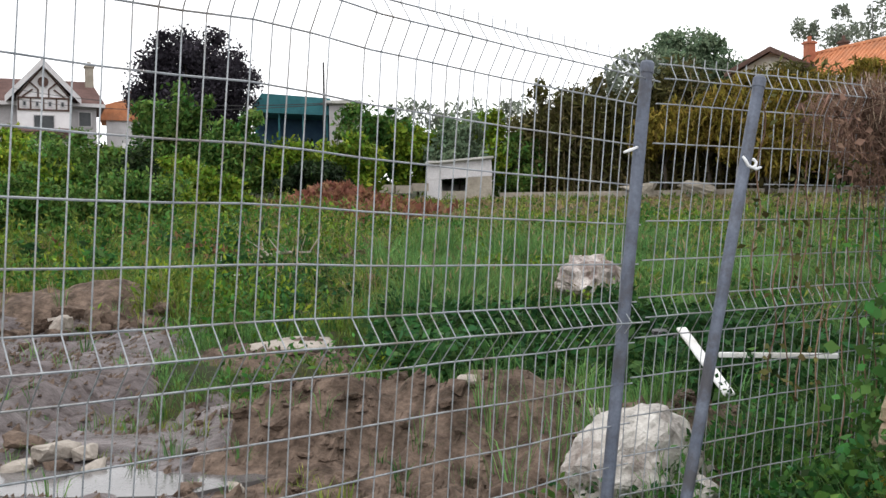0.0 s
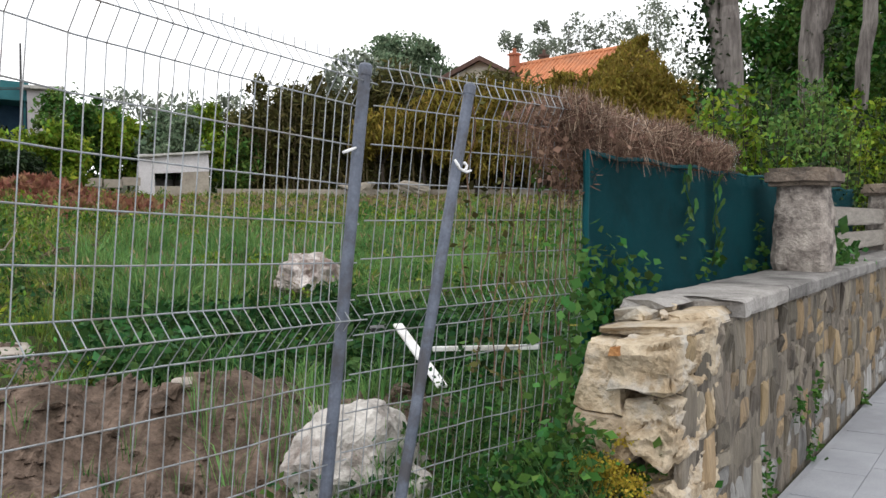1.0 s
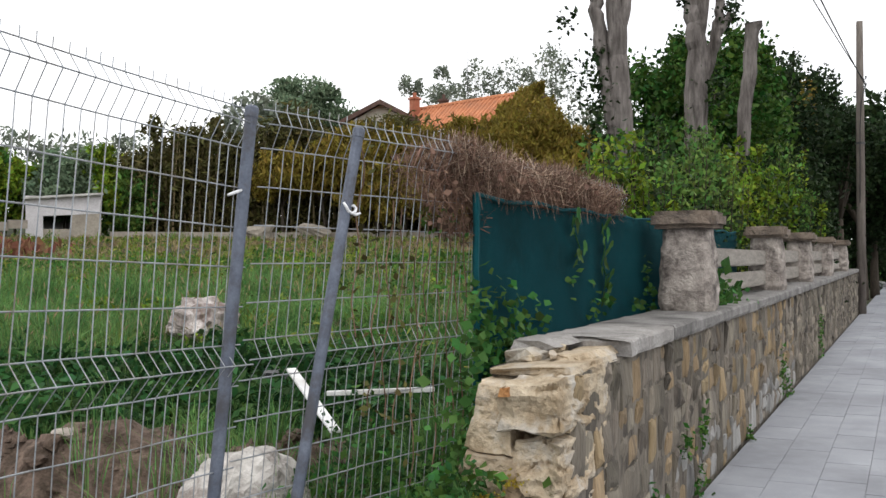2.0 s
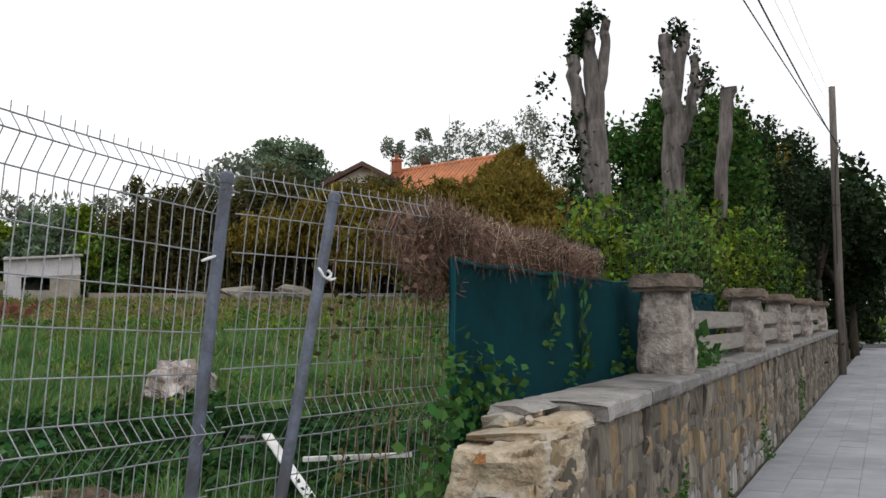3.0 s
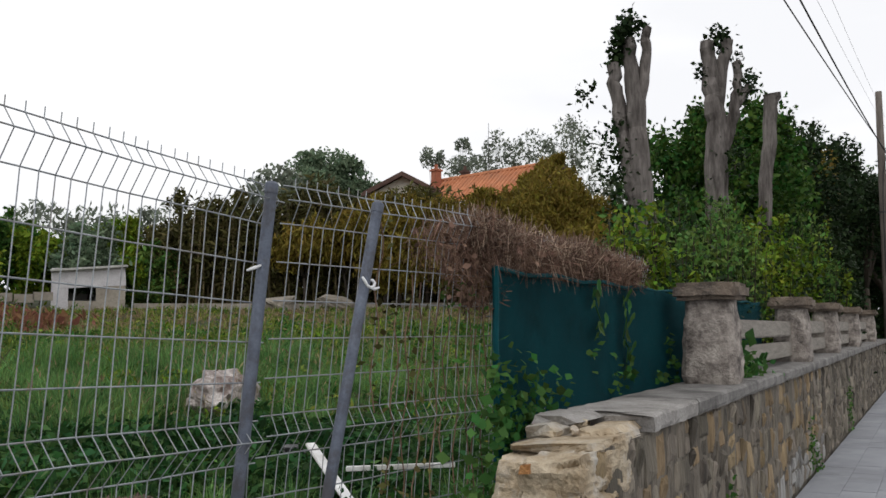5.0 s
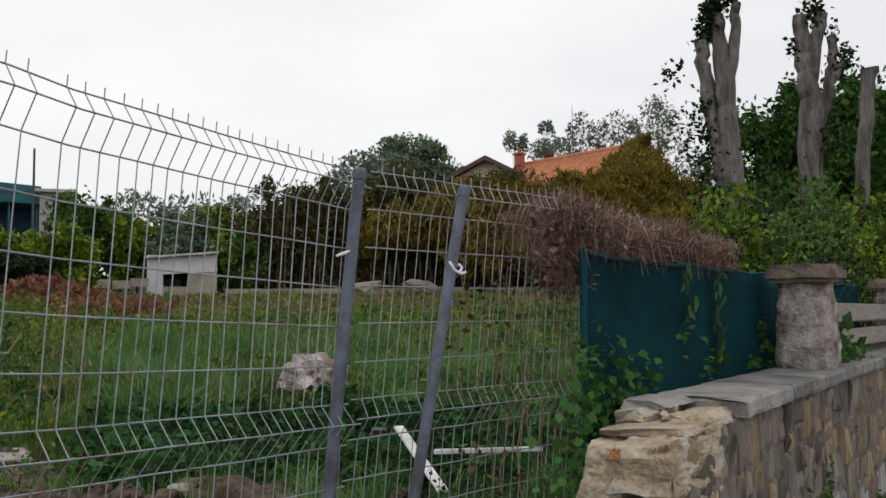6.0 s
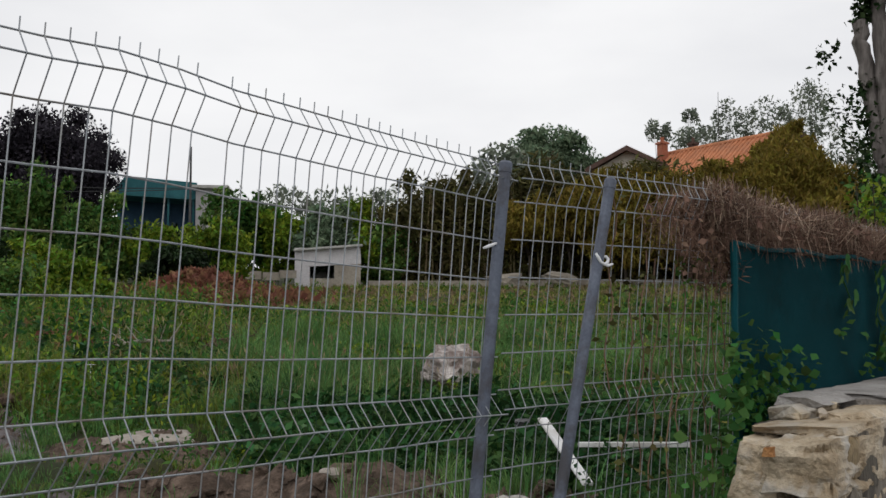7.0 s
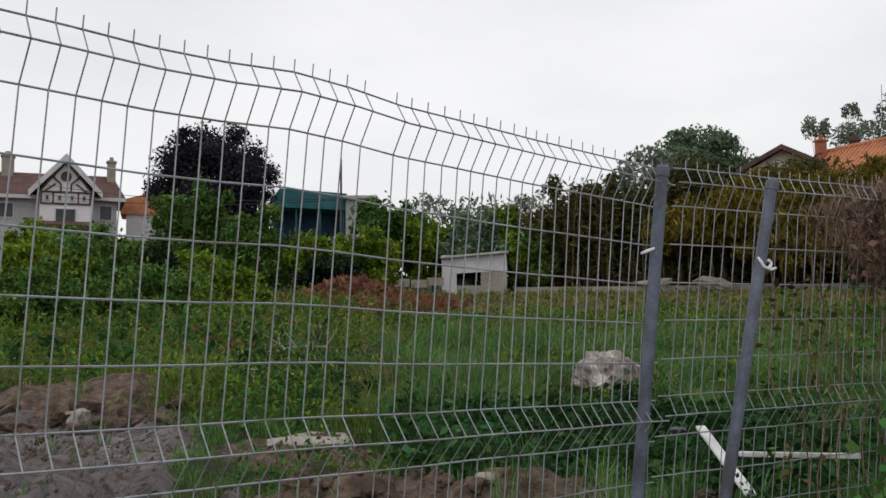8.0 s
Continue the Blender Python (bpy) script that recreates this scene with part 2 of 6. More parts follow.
TEAL = surf("teal_sheeting", (0.016, 0.095, 0.115), (0.035, 0.16, 0.18), 1.2, 0.6, 0.1, 20)
BLUE = surf("blue_sheeting", (0.02, 0.06, 0.12), (0.04, 0.1, 0.18), 1.2, 0.6, 0.1, 20)
GLASS = surf("dark_window_glass", (0.03, 0.035, 0.04), (0.06, 0.065, 0.07), 1, 0.1, 0.0, 5)
GREYSTEEL = surf("dark_steel", (0.05, 0.05, 0.052), (0.09, 0.09, 0.09), 6, 0.6, 0.1, 40)

# ---------------------------------------------------------------- building helpers
rng = np.random.default_rng(7)
AZ = radians(49.3)
WALLFRAME = Matrix(((math.sin(AZ), -math.cos(AZ), 0, 0), (math.cos(AZ), math.sin(AZ), 0, 0), (0, 0, 1, 0), (0, 0, 0, 1)))


def on_wall(along, across, z=0.0):
    return WALLFRAME @ Vector((along, across, z))


def thing(name, label, category, at=(0, 0, 0), group="", kind=""):
    return tagged(put(new(name), at), label, category, group, kind)


def put(ob, at):
    ob.location = at
    return ob


def link(name, mesh, material, parent=None, label=""):
    if material and not mesh.materials:
        mesh.materials.append(material)
    ob = new(name, mesh)
    if parent:
        ob.parent = parent
    if label:
        ob["label"] = label
    return ob


def part(name, bm, material, parent=None, label="", smooth=False):
    me = bpy.data.meshes.new(name)
    bm.to_mesh(me)
    bm.free()
    if smooth:
        me.polygons.foreach_set("use_smooth", [True] * len(me.polygons))
    return link(name, me, material, parent, label)


def raw(name, verts, faces, material, parent=None, label=""):
    me = bpy.data.meshes.new(name)
    me.from_pydata([tuple(v) for v in verts], [], [tuple(f) for f in faces])
    me.update()
    return link(name, me, material, parent, label)


def quads(name, verts, material, parent=None, label="", per=4):
    """A mesh from an (n, per, 3) array of separate faces."""
    v = np.asarray(verts, dtype=np.float32).reshape(-1, 3)
    n = len(v) // per
    me = bpy.data.meshes.new(name)
    me.vertices.add(len(v))
    me.vertices.foreach_set("co", v.ravel())
    me.loops.add(len(v))
    me.loops.foreach_set("vertex_index", np.arange(len(v), dtype=np.int32))
    me.polygons.add(n)
    me.polygons.foreach_set("loop_start", np.arange(0, len(v), per, dtype=np.int32))
    me.update(calc_edges=True)
    me.validate()
    return link(name, me, material, parent, label)


def box(bm, size, centre=(0, 0, 0), turn=None, bevel=0.0):
    r = bmesh.ops.create_cube(bm, size=1.0)
    vs = r["verts"]
    bmesh.ops.scale(bm, vec=size, verts=vs)
    if bevel:
        es = list({e for v in vs for e in v.link_edges})
        made = bmesh.ops.bevel(bm, geom=es, offset=bevel, segments=2, affect="EDGES")
        vs = list({v for f in made["faces"] for v in f.verts} | {v for v in vs if v.is_valid})
    m = Matrix.Translation(centre) @ (turn.to_4x4() if turn else Matrix())
    bmesh.ops.transform(bm, matrix=m, verts=vs)
    return vs


def boxmesh(size, centre=(0, 0, 0), turn=None, bevel=0.0):
    bm = bmesh.new()
    box(bm, size, centre, turn, bevel)
    return bm


def tube(bm, pts, radii, sides=8, rough=0.0):
    pts = [Vector(p) for p in pts]
    rings = []
    for i, p in enumerate(pts):
        d = (pts[min(i + 1, len(pts) - 1)] - pts[max(i - 1, 0)]).normalized()
        a = d.cross(Vector((0.31, 0.95, 0.05)))
        a = (a if a.length > 0.05 else d.cross(Vector((1, 0, 0)))).normalized()
        b = d.cross(a)
        ring = []
        for k in range(sides):
            ang = 2 * math.pi * k / sides
            r = radii[i] * (1 + (rng.uniform(-rough, rough) if rough else 0))
            ring.append(bm.verts.new(p + (a * math.cos(ang) + b * math.sin(ang)) * r))
        rings.append(ring)
    for r0, r1 in zip(rings, rings[1:]):
        for k in range(sides):
            bm.faces.new((r0[k], r0[(k + 1) % sides], r1[(k + 1) % sides], r1[k]))
    bm.faces.new(rings[0][::-1])
    bm.faces.new(rings[-1])
    return bm


def rock(size, seed, detail=2, rough=0.06, corners=16, flat=0.3, ball=False):
    """A broken stone: a hull of random corners, cut finer and roughened."""
    r = np.random.default_rng(seed)
    bm = bmesh.new()
    for _ in range(corners):
        p = r.normal(size=3)
        p = p / np.linalg.norm(p) * 1.12 if ball else np.sign(p) * np.abs(p / np.abs(p).max()) ** (0.55 + flat)
        bm.verts.new(p * (0.42 + 0.08 * r.random()))
    bmesh.ops.convex_hull(bm, input=bm.verts)
    loose = [v for v in bm.verts if not v.link_faces]
    bmesh.ops.delete(bm, geom=loose, context="VERTS")
    bmesh.ops.triangulate(bm, faces=bm.faces)
    for _ in range(detail):
        bmesh.ops.subdivide_edges(bm, edges=bm.edges, cuts=1, use_grid_fill=True)
        bmesh.ops.triangulate(bm, faces=bm.faces)
    bmesh.ops.smooth_vert(bm, verts=bm.verts, factor=0.35, use_axis_x=True, use_axis_y=True, use_axis_z=True)
    off = Vector(r.uniform(0, 50, 3))
    for v in bm.verts:
        n = noise.fractal(v.co * 4 + off, 1.0, 2.0, 4) * rough + noise.noise(v.co * 11 + off) * rough * 0.4
        v.co += v.co.normalized() * n
    bmesh.ops.scale(bm, vec=size, verts=bm.verts)
    return bm


def smooth_noise(x, y, scale, seed=0):
    """Value noise in 0..1 over arrays."""
    table = np.random.default_rng(seed).random((64, 64))
    u, v = np.asarray(x) / scale, np.asarray(y) / scale
    i, j = np.floor(u).astype(int), np.floor(v).astype(int)
    fu, fv = u - i, v - j
    fu, fv = fu * fu * (3 - 2 * fu), fv * fv * (3 - 2 * fv)
    g = lambda a, b: table[a % 64, b % 64]
    return (g(i, j) * (1 - fu) + g(i + 1, j) * fu) * (1 - fv) + (g(i, j + 1) * (1 - fu) + g(i + 1, j + 1) * fu) * fv


def leaf_quads(points, size, lengthen=1.6, droop=0.0, upright=0.0, r=rng):
    """One folded rhombus per point, turned at random."""
    n = len(points)
    axis = r.normal(size=(n, 3))
    axis[:, 2] = axis[:, 2] * (1 - droop) - droop + upright * 1.5
    axis /= np.linalg.norm(axis, axis=1)[:, None]
    side = np.cross(axis, r.normal(size=(n, 3)))
    side /= np.linalg.norm(side, axis=1)[:, None] + 1e-9
    s = size * r.uniform(0.55, 1.35, size=(n, 1))
    a = axis * s * lengthen * 0.5
    b = side * s * 0.5
    nrm = np.cross(axis, side) * s * 0.12
    return np.stack([points - a, points + b + nrm, points + a, points - b + nrm], 1)


def crown_points(centre, radii, n, clumps, r, hollow=0.45, spread=0.22, low=-0.9, ragged=0.0):
    """Leaf places of a crown: clumps over an uneven ellipsoid."""
    c = r.normal(size=(clumps, 3))
    c /= np.linalg.norm(c, axis=1)[:, None]
    c = c[c[:, 2] > low]
    c *= r.uniform(hollow, 1.0, size=(len(c), 1)) ** 0.6
    c *= r.uniform(1 - ragged, 1 + 0.7 * ragged, size=(len(c), 1))
    k = r.integers(0, len(c), n)
    w = r.uniform(0.5, 1.3, size=len(c))
    p = c[k] + r.normal(size=(n, 3)) * spread * w[k][:, None]
    far_off = np.linalg.norm(p, axis=1)
    p = p[far_off < 1.12 + 0.6 * ragged]
    return np.asarray(centre) + p * np.asarray(radii)

# ---------------------------------------------------------------- ground


def mound(x, y, cx, cy, sx, sy, h):
    return h * np.exp(-(((x - cx) / sx) ** 2 + ((y - cy) / sy) ** 2))


def field_z(x, y):
    """Height of the ground: flat by the street, rising across the field."""
    x, y = np.asarray(x, float), np.asarray(y, float)
    across = -math.cos(AZ) * x + math.sin(AZ) * y
    r = np.hypot(x, y)
    along = math.sin(AZ) * x + math.cos(AZ) * y
    k = np.clip((across - 1.35 - np.clip((along - 5.5) * 0.3, 0, 12)) / (1.2 + np.clip(along - 5.5, 0, 20) * 0.15), 0, 1)
    k = k * k * (3 - 2 * k)
    z = 0.10 + 0.0615 * np.clip(r - 4.5, -1.0, 80)
    soil = mound(x, y, -0.1, 5.75, 1.0, 0.5, 0.2) + mound(x, y, -0.9, 5.3, 0.8, 0.5, 0.1) + mound(x, y, 0.75, 5.6, 0.6, 0.5, 0.14)
    bank = mound(x, y, -3.1, 27.9, 1.5, 0.9, 0.6) + mound(x, y, -3.9, 10.3, 1.3, 0.5, 0.28) + mound(x, y, 1.5, 5.3, 0.5, 0.5, 0.18) + mound(x, y, 1.9, 3.7, 0.5, 0.45, 0.22)
    ruts = mound(x, y, -2.3, 6.6, 1.0, 0.16, 0.08) + mound(x, y, -2.6, 7.3, 1.2, 0.16, 0.07) - mound(x, y, -1.75, 4.88, 0.75, 0.34, 0.09)
    rough = 1 + 1.3 * np.clip(smooth_noise(x, y, 0.9, 6) * 2 - 0.7, 0, 1)
    lump = (smooth_noise(x, y, 0.38, 3) - 0.5) * 0.13 * rough + (smooth_noise(x, y, 0.17, 4) - 0.5) * 0.11 * rough + (smooth_noise(x, y, 3.0, 5) - 0.5) * 0.2 * np.clip((r - 8) / 8, 0, 1)
    lump = lump * (1 - mound(x, y, -1.75, 4.88, 1.0, 0.5, 0.97))
    heap = mound(x, y, 1.62, 3.36, 0.34, 0.3, 0.40) + mound(x, y, 1.25, 3.6, 0.5, 0.4, 0.12)
    verge = np.clip((across - 0.85) / 0.38, 0, 1)
    return heap - 0.22 + 0.18 * verge * verge * (3 - 2 * verge) + k * (0.06 + z + soil + bank + ruts + lump * np.clip((30 - r) / 15, 0, 1))


def graded(lo, a, b, hi, fine):
    """Grid lines: fine between a and b, wider and wider beyond."""
    mid = list(np.arange(a, b, fine))
    out, s, v = [], fine, b
    while v < hi:
        out.append(v)
        s *= 1.1
        v += s
    out.append(hi)
    low, s, v = [], fine, a - fine
    while v > lo:
        low.append(v)
        s *= 1.1
        v -= s
    low.append(lo)
    return np.array(low[::-1] + mid + out)


gx, gy = graded(-900, -4.6, 3.2, 900, 0.07), graded(-900, 2.2, 11.0, 900, 0.07)
GX, GY = np.meshgrid(gx, gy, indexing="ij")
GZ = field_z(GX, GY)
nx, ny = len(gx), len(gy)
idx = np.arange(nx * ny).reshape(nx, ny)
faces = np.stack([idx[:-1, :-1], idx[1:, :-1], idx[1:, 1:], idx[:-1, 1:]], -1).reshape(-1, 4)
ground_mesh = bpy.data.meshes.new("ground")
ground_mesh.from_pydata(np.stack([GX, GY, GZ], -1).reshape(-1, 3).tolist(), [], faces.tolist())
for m in (FIELD, SOIL, MUD):
    ground_mesh.materials.append(m)
fx, fy = (GX[:-1, :-1] + GX[1:, 1:]) / 2, (GY[:-1, :-1] + GY[1:, 1:]) / 2


def bare(x, y):
    """0 grass, 1 loose soil, 2 wet mud."""
    x, y = np.asarray(x, float), np.asarray(y, float)
    u = x / np.maximum(y, 0.5) + (smooth_noise(x, y, 0.5, 8) - 0.5) * 0.12
    yy = y + (smooth_noise(x, y, 0.45, 9) - 0.5) * 1.1
    kind = np.zeros(x.shape, int)
    kind[(yy > 2.0) & (yy < 6.2) & (u < 0.16) & (u > -1)] = 1
    kind[(yy > 4.0) & (yy < 6.2) & (u > 0.2) & (u < 0.31)] = 1
    kind[(yy > 3.6) & (yy < 9.6) & (u < -0.27) & (u > -1.4)] = 2
    kind[((x + 1.35) / 0.75) ** 2 + ((y - 8.05) / 0.6) ** 2 < 1] = 1
    kind[(yy > 9.5) & (yy < 10.9) & (u < -0.30) & (u > -0.6)] = 1
    return kind


ground_mesh.polygons.foreach_set("material_index", bare(fx, fy).ravel())
ground_mesh.polygons.foreach_set("use_smooth", [True] * len(ground_mesh.polygons))
ground_mesh.update()
ground = tagged(new("ground", ground_mesh), "rough rising field of bare soil, wet mud and grass", "ground", kind="structure")


def gz(x, y):
    return float(field_z(np.array([x]), np.array([y]))[0])


# ---------------------------------------------------------------- pavement and street
pavement = thing("pavement", "grey paved footpath running beside the rubble wall", "pavement", kind="structure")
bm = boxmesh((64, 2.12, 0.05), (22, 0.11, -0.04))
bmesh.ops.transform(bm, matrix=WALLFRAME, verts=bm.verts)
part("bedding", bm, PAVER_FAR, pavement, "grey jointing under the paving")
road = thing("road", "dark asphalt street beside the footpath", "road", kind="structure")
bm = boxmesh((130, 6.5, 0.05), (35, -4.35, -0.13))
bmesh.ops.transform(bm, matrix=WALLFRAME, verts=bm.verts)
part("carriageway", bm, ASPHALT, road)
bm = boxmesh((64, 0.14, 0.16), (22, -1.03, -0.07), bevel=0.02)
bmesh.ops.transform(bm, matrix=WALLFRAME, verts=bm.verts)
kerb = tagged(part("kerb", bm, KERB), "pale concrete kerb edging the footpath", "kerb", kind="structure")
bm = boxmesh((8.0, 22, 0.03), (58.2, -2, -0.02))
bmesh.ops.transform(bm, matrix=WALLFRAME, verts=bm.verts)
part("cross_street", bm, ASPHALT, road, "side street crossing at the far end")
bm = boxmesh((0.3, 22, 0.12), (62.5, -2, 0.03), bevel=0.02)
bmesh.ops.transform(bm, matrix=WALLFRAME, verts=bm.verts)
tagged(part("far_kerb", bm, KERB), "pale kerb along the crossing street", "kerb", kind="structure")

# ---------------------------------------------------------------- welded mesh fence
ROWS_Z = (0, 0.056, 0.14, 0.28, 0.418, 0.553, 0.69, 0.82, 0.885, 0.96, 1.098, 1.233, 1.37, 1.505, 1.635, 1.70, 1.775, 1.91)
FOLDS = (1, 8, 15)
DEEP = {1: 1.0, 8: 1.35, 15: 1.35}
STEP = 0.0562


def fence_panel(name, origin, az, length, top, slope, lean0, lean1, fold, label, bulge=0.0):
    """A panel of welded wire: upright wires folded out in three creases, and level wires."""
    a = radians(az)
    d, nrm = Vector((math.sin(a), math.cos(a), 0)), Vector((math.cos(a), -math.sin(a), 0))
    holder = thing(name, label, "fence", group="mesh fences")

    def at(s, drop, out=0.0):
        k = s / length
        z = top + slope * s - drop + bulge * math.exp(-((s - 0.98) / 0.24) ** 2) * (1 - drop)
        lean = math.tan(radians(lean0 + (lean1 - lean0) * k))
        wob = 0.006 * math.sin(s * 9.0 + drop * 3) + 0.004 * math.sin(s * 23.0)
        return Vector(origin) + d * (s + lean * (z - 1.2)) + nrm * (out + wob) + Vector((0, 0, z))

    n = int(length / STEP)
    for i in range(n):
        if bulge and i == 20:
            continue  # one wire is missing
        bm = bmesh.new()
        s = i * STEP + 0.0466
        pts = [at(s, -0.03)]
        for k, drop in enumerate(ROWS_Z):
            pts.append(at(s, drop, fold * DEEP[k] if k in FOLDS else 0.0))
        pts.append(at(s, ROWS_Z[-1] + 0.02))
        tube(bm, pts, [0.0019] * len(pts), 5)
        part("upright_wire", bm, WIRE, holder)
    for k, drop in enumerate(ROWS_Z):
        bm = bmesh.new()
        m = 14
        pts = [at(length * j / m, drop, (fold * DEEP[k] if k in FOLDS else 0.0) - 0.004) for j in range(m + 1)]
        tube(bm, pts, [0.0027] * len(pts), 5)
        part("level_wire", bm, WIRE, holder)
    return holder


P1 = Vector((0.66, 3.25, 0))
A1 = radians(45.4)
start1 = P1 - Vector((math.sin(A1), math.cos(A1), 0)) * 2.5
fence_panel("mesh_fence", start1, 45.4, 2.5, 2.120, -0.035, 3.4, 7.0, 0.042, "galvanised welded wire fence panel with creases, leaning", bulge=0.022)
fence_panel("mesh_fence", P1 + Vector((0.01, 0.02, 0)), 59.2, 1.40, 2.045, 0.0, 7.2, 8.0, 0.033, "galvanised welded wire fence panel overgrown with dry creeper")
fence_panel("mesh_fence", on_wall(3.95, 1.80), 49.3, 2.7, 2.0, 0.0, 3.0, 2.0, 0.033, "welded wire fence panel hidden behind green netting")


def fence_post(top, foot, label):
    holder = thing("fence_post", label, "fence post", (foot[0], foot[1], 0), group="leaning fence posts")
    top, foot = Vector(top), Vector(foot)
    d = (foot - top).normalized()
    low = foot + d * ((foot.z + 0.15) / -d.z) if d.z < 0 else foot
    bm = bmesh.new()
    o = Vector((foot.x, foot.y, 0))
    tube(bm, [top - o, (top * 0.5 + low * 0.5) - o, low - o], [0.022] * 3, 16)
    part("tube", bm, POST, holder, smooth=False)
    bm = bmesh.new()
    tube(bm, [top - o - d * 0.012, top - o - d * 0.004, top - o + d * 0.03], [0.018, 0.0245, 0.0245], 16)
    part("cap", bm, POST, holder, "plastic post cap")
    return holder


# posts stand just in front of the wires
fence_post((0.700, 3.245, 2.03), (0.536, 3.145, 0.566), "grey galvanised tubular post leaning between two panels")
fence_post((1.172, 3.50, 2.012), (0.848, 3.31, 0.515), "grey galvanised tubular post leaning in front of the mesh")


def plastic_tie(pts, label):
    bm = bmesh.new()
    tube(bm, pts, [0.0045 if k in (0, len(pts) - 1) else 0.0062 for k in range(len(pts))], 7)
    return tagged(part("cable_tie", bm, TIE, smooth=True), label, "cable tie", group="fence ties")


plastic_tie([(0.606, 3.18, 1.725), (0.63, 3.195, 1.734), (0.662, 3.212, 1.746)], "white plastic tie end sticking out from a fence post")
plastic_tie([(1.088, 3.435, 1.725), (1.098, 3.432, 1.708), (1.108, 3.438, 1.692), (1.125, 3.448, 1.684), (1.142, 3.46, 1.69), (1.148, 3.468, 1.704), (1.138, 3.465, 1.714), (1.124, 3.457, 1.712)], "white plastic tie knotted round a leaning fence post")
plastic_tie([(1.125, 3.447, 1.684), (1.145, 3.462, 1.679), (1.168, 3.475, 1.686)], "white plastic tie end sticking out from a fence post")

# ---------------------------------------------------------------- shade net on the fence
net = thing("shade_net", "dark teal green shade netting tied along the fence", "netting")


def net_sheet(a0, a1, top0, top1, low, n, m, seed):
    r = np.random.default_rng(seed)
    bm = bmesh.new()
    grid = []
    for i in range(n + 1):
        k = i / n
        row = []
        for j in range(m + 1):
            q = j / m
            sag = -0.025 * abs(math.sin(k * math.pi * 3)) * (1 - q) ** 2
            z = (top0 + (top1 - top0) * k + sag) * (1 - q) + low * q
            y = 1.735 + 0.012 * math.sin(k * 26) * (0.4 + q) + 0.012 * math.sin(k * 11 + q * 4) + r.normal() * 0.001
            row.append(bm.verts.new(on_wall(a0 + (a1 - a0) * k, y, z)))
        grid.append(row)
    for i in range(n):
        for j in range(m):
            bm.faces.new((grid[i][j], grid[i + 1][j], grid[i + 1][j + 1], grid[i][j + 1]))
    bmesh.ops.solidify(bm, geom=bm.faces, thickness=0.004)
    return bm


part("netting", net_sheet(3.93, 11.2, 1.805, 1.80, 0.2, 90, 16, 4), NET, net, smooth=True)
bm = bmesh.new()
tube(bm, [on_wall(3.93 + 0.4 * i, 1.735, 1.805 - 0.02 * (i % 2)) for i in range(19)], [0.012] * 19, 6)
part("hem", bm, NET, net)
bm = bmesh.new()
tube(bm, [on_wall(3.93 + 0.006 * math.sin(i * 2), 1.73, 1.81 - 0.16 * i) for i in range(11)], [0.016] * 11, 6)
part("hem", bm, NET, net)

# ---------------------------------------------------------------- rubble wall with coping
W0, W1, WTOP, WF, WB = 3.85, 27.6, 1.03, 1.20, 1.62
wall = thing("wall_street", "old rubble stone garden wall with a broken end", "wall", kind="structure")


def rise(along):
    """The wall climbs slightly along the street."""
    return 0.0045 * (along - 4.0)


bm = bmesh.new()
rings = []
for i in range(48):
    x = W0 + (W1 - W0) * i / 47
    h = WTOP + rise(x)
    rings.append([bm.verts.new(on_wall(x, y, z)) for y, z in ((WF + 0.0005, -0.1), (WF + 0.0005, h), (WB, h), (WB, -0.1))])
for r0, r1 in zip(rings, rings[1:]):
    for k in range(4):
        bm.faces.new((r0[k], r1[k], r1[(k + 1) % 4], r0[(k + 1) % 4]))
bm.faces.new(rings[0][::-1])
bm.faces.new(rings[-1])
bmesh.ops.recalc_face_normals(bm, faces=bm.faces)
part("core", bm, MORTAR, wall, "grey mortar core")


def coping(a0, a1, seed, chip=0.0, material=COPING):
    r = np.random.default_rng(seed)
    bm = bmesh.new()
    n = 14
    prof = ((1.165, 0.0), (1.16, 0.02), (1.162, 0.07), (1.175, 0.084), (1.40, 0.088), (1.64, 0.084), (1.655, 0.07), (1.655, 0.0))
    rings = []
    for i in range(n + 1):
        x = a0 + 0.004 + (a1 - a0 - 0.008) * i / n
        ring = []
        for k, (y, z) in enumerate(prof):
            e = chip * r.random() if i == 0 else 0.0
            ring.append(bm.verts.new(on_wall(x + e + r.normal() * 0.002, y + r.normal() * 0.003, WTOP + rise(x) + z + r.normal() * 0.002)))
        rings.append(ring)
    m = len(prof)
    for r0, r1 in zip(rings, rings[1:]):
        for k in range(m):
            bm.faces.new((r0[k], r1[k], r1[(k + 1) % m], r0[(k + 1) % m]))
    bm.faces.new(rings[0][::-1])
    bm.faces.new(rings[-1])
    bmesh.ops.recalc_face_normals(bm, faces=bm.faces)
    return part("coping_slab", bm, material, wall, "grey weathered concrete coping slab")


cuts = [4.40, 5.42, 7.72, 9.9, 12.1, 14.3, 16.5, 18.7, 20.9, 23.1, 25.3, 27.6]
for i, (a, b) in enumerate(zip(cuts, cuts[1:])):
    coping(a, b, 40 + i, 0.12 if i == 0 else 0.0, COPING_PALE if i == 0 else COPING)


def pillar(along):
    h = WTOP + 0.085 + rise(along)
    holder = thing("wall_pillar", "squat stone pillar with a flat cap on the wall coping", "pillar", on_wall(along, 1.405, h), group="pillars on the wall")
    holder.rotation_euler = (0, 0, math.pi / 2 - AZ)
    return holder


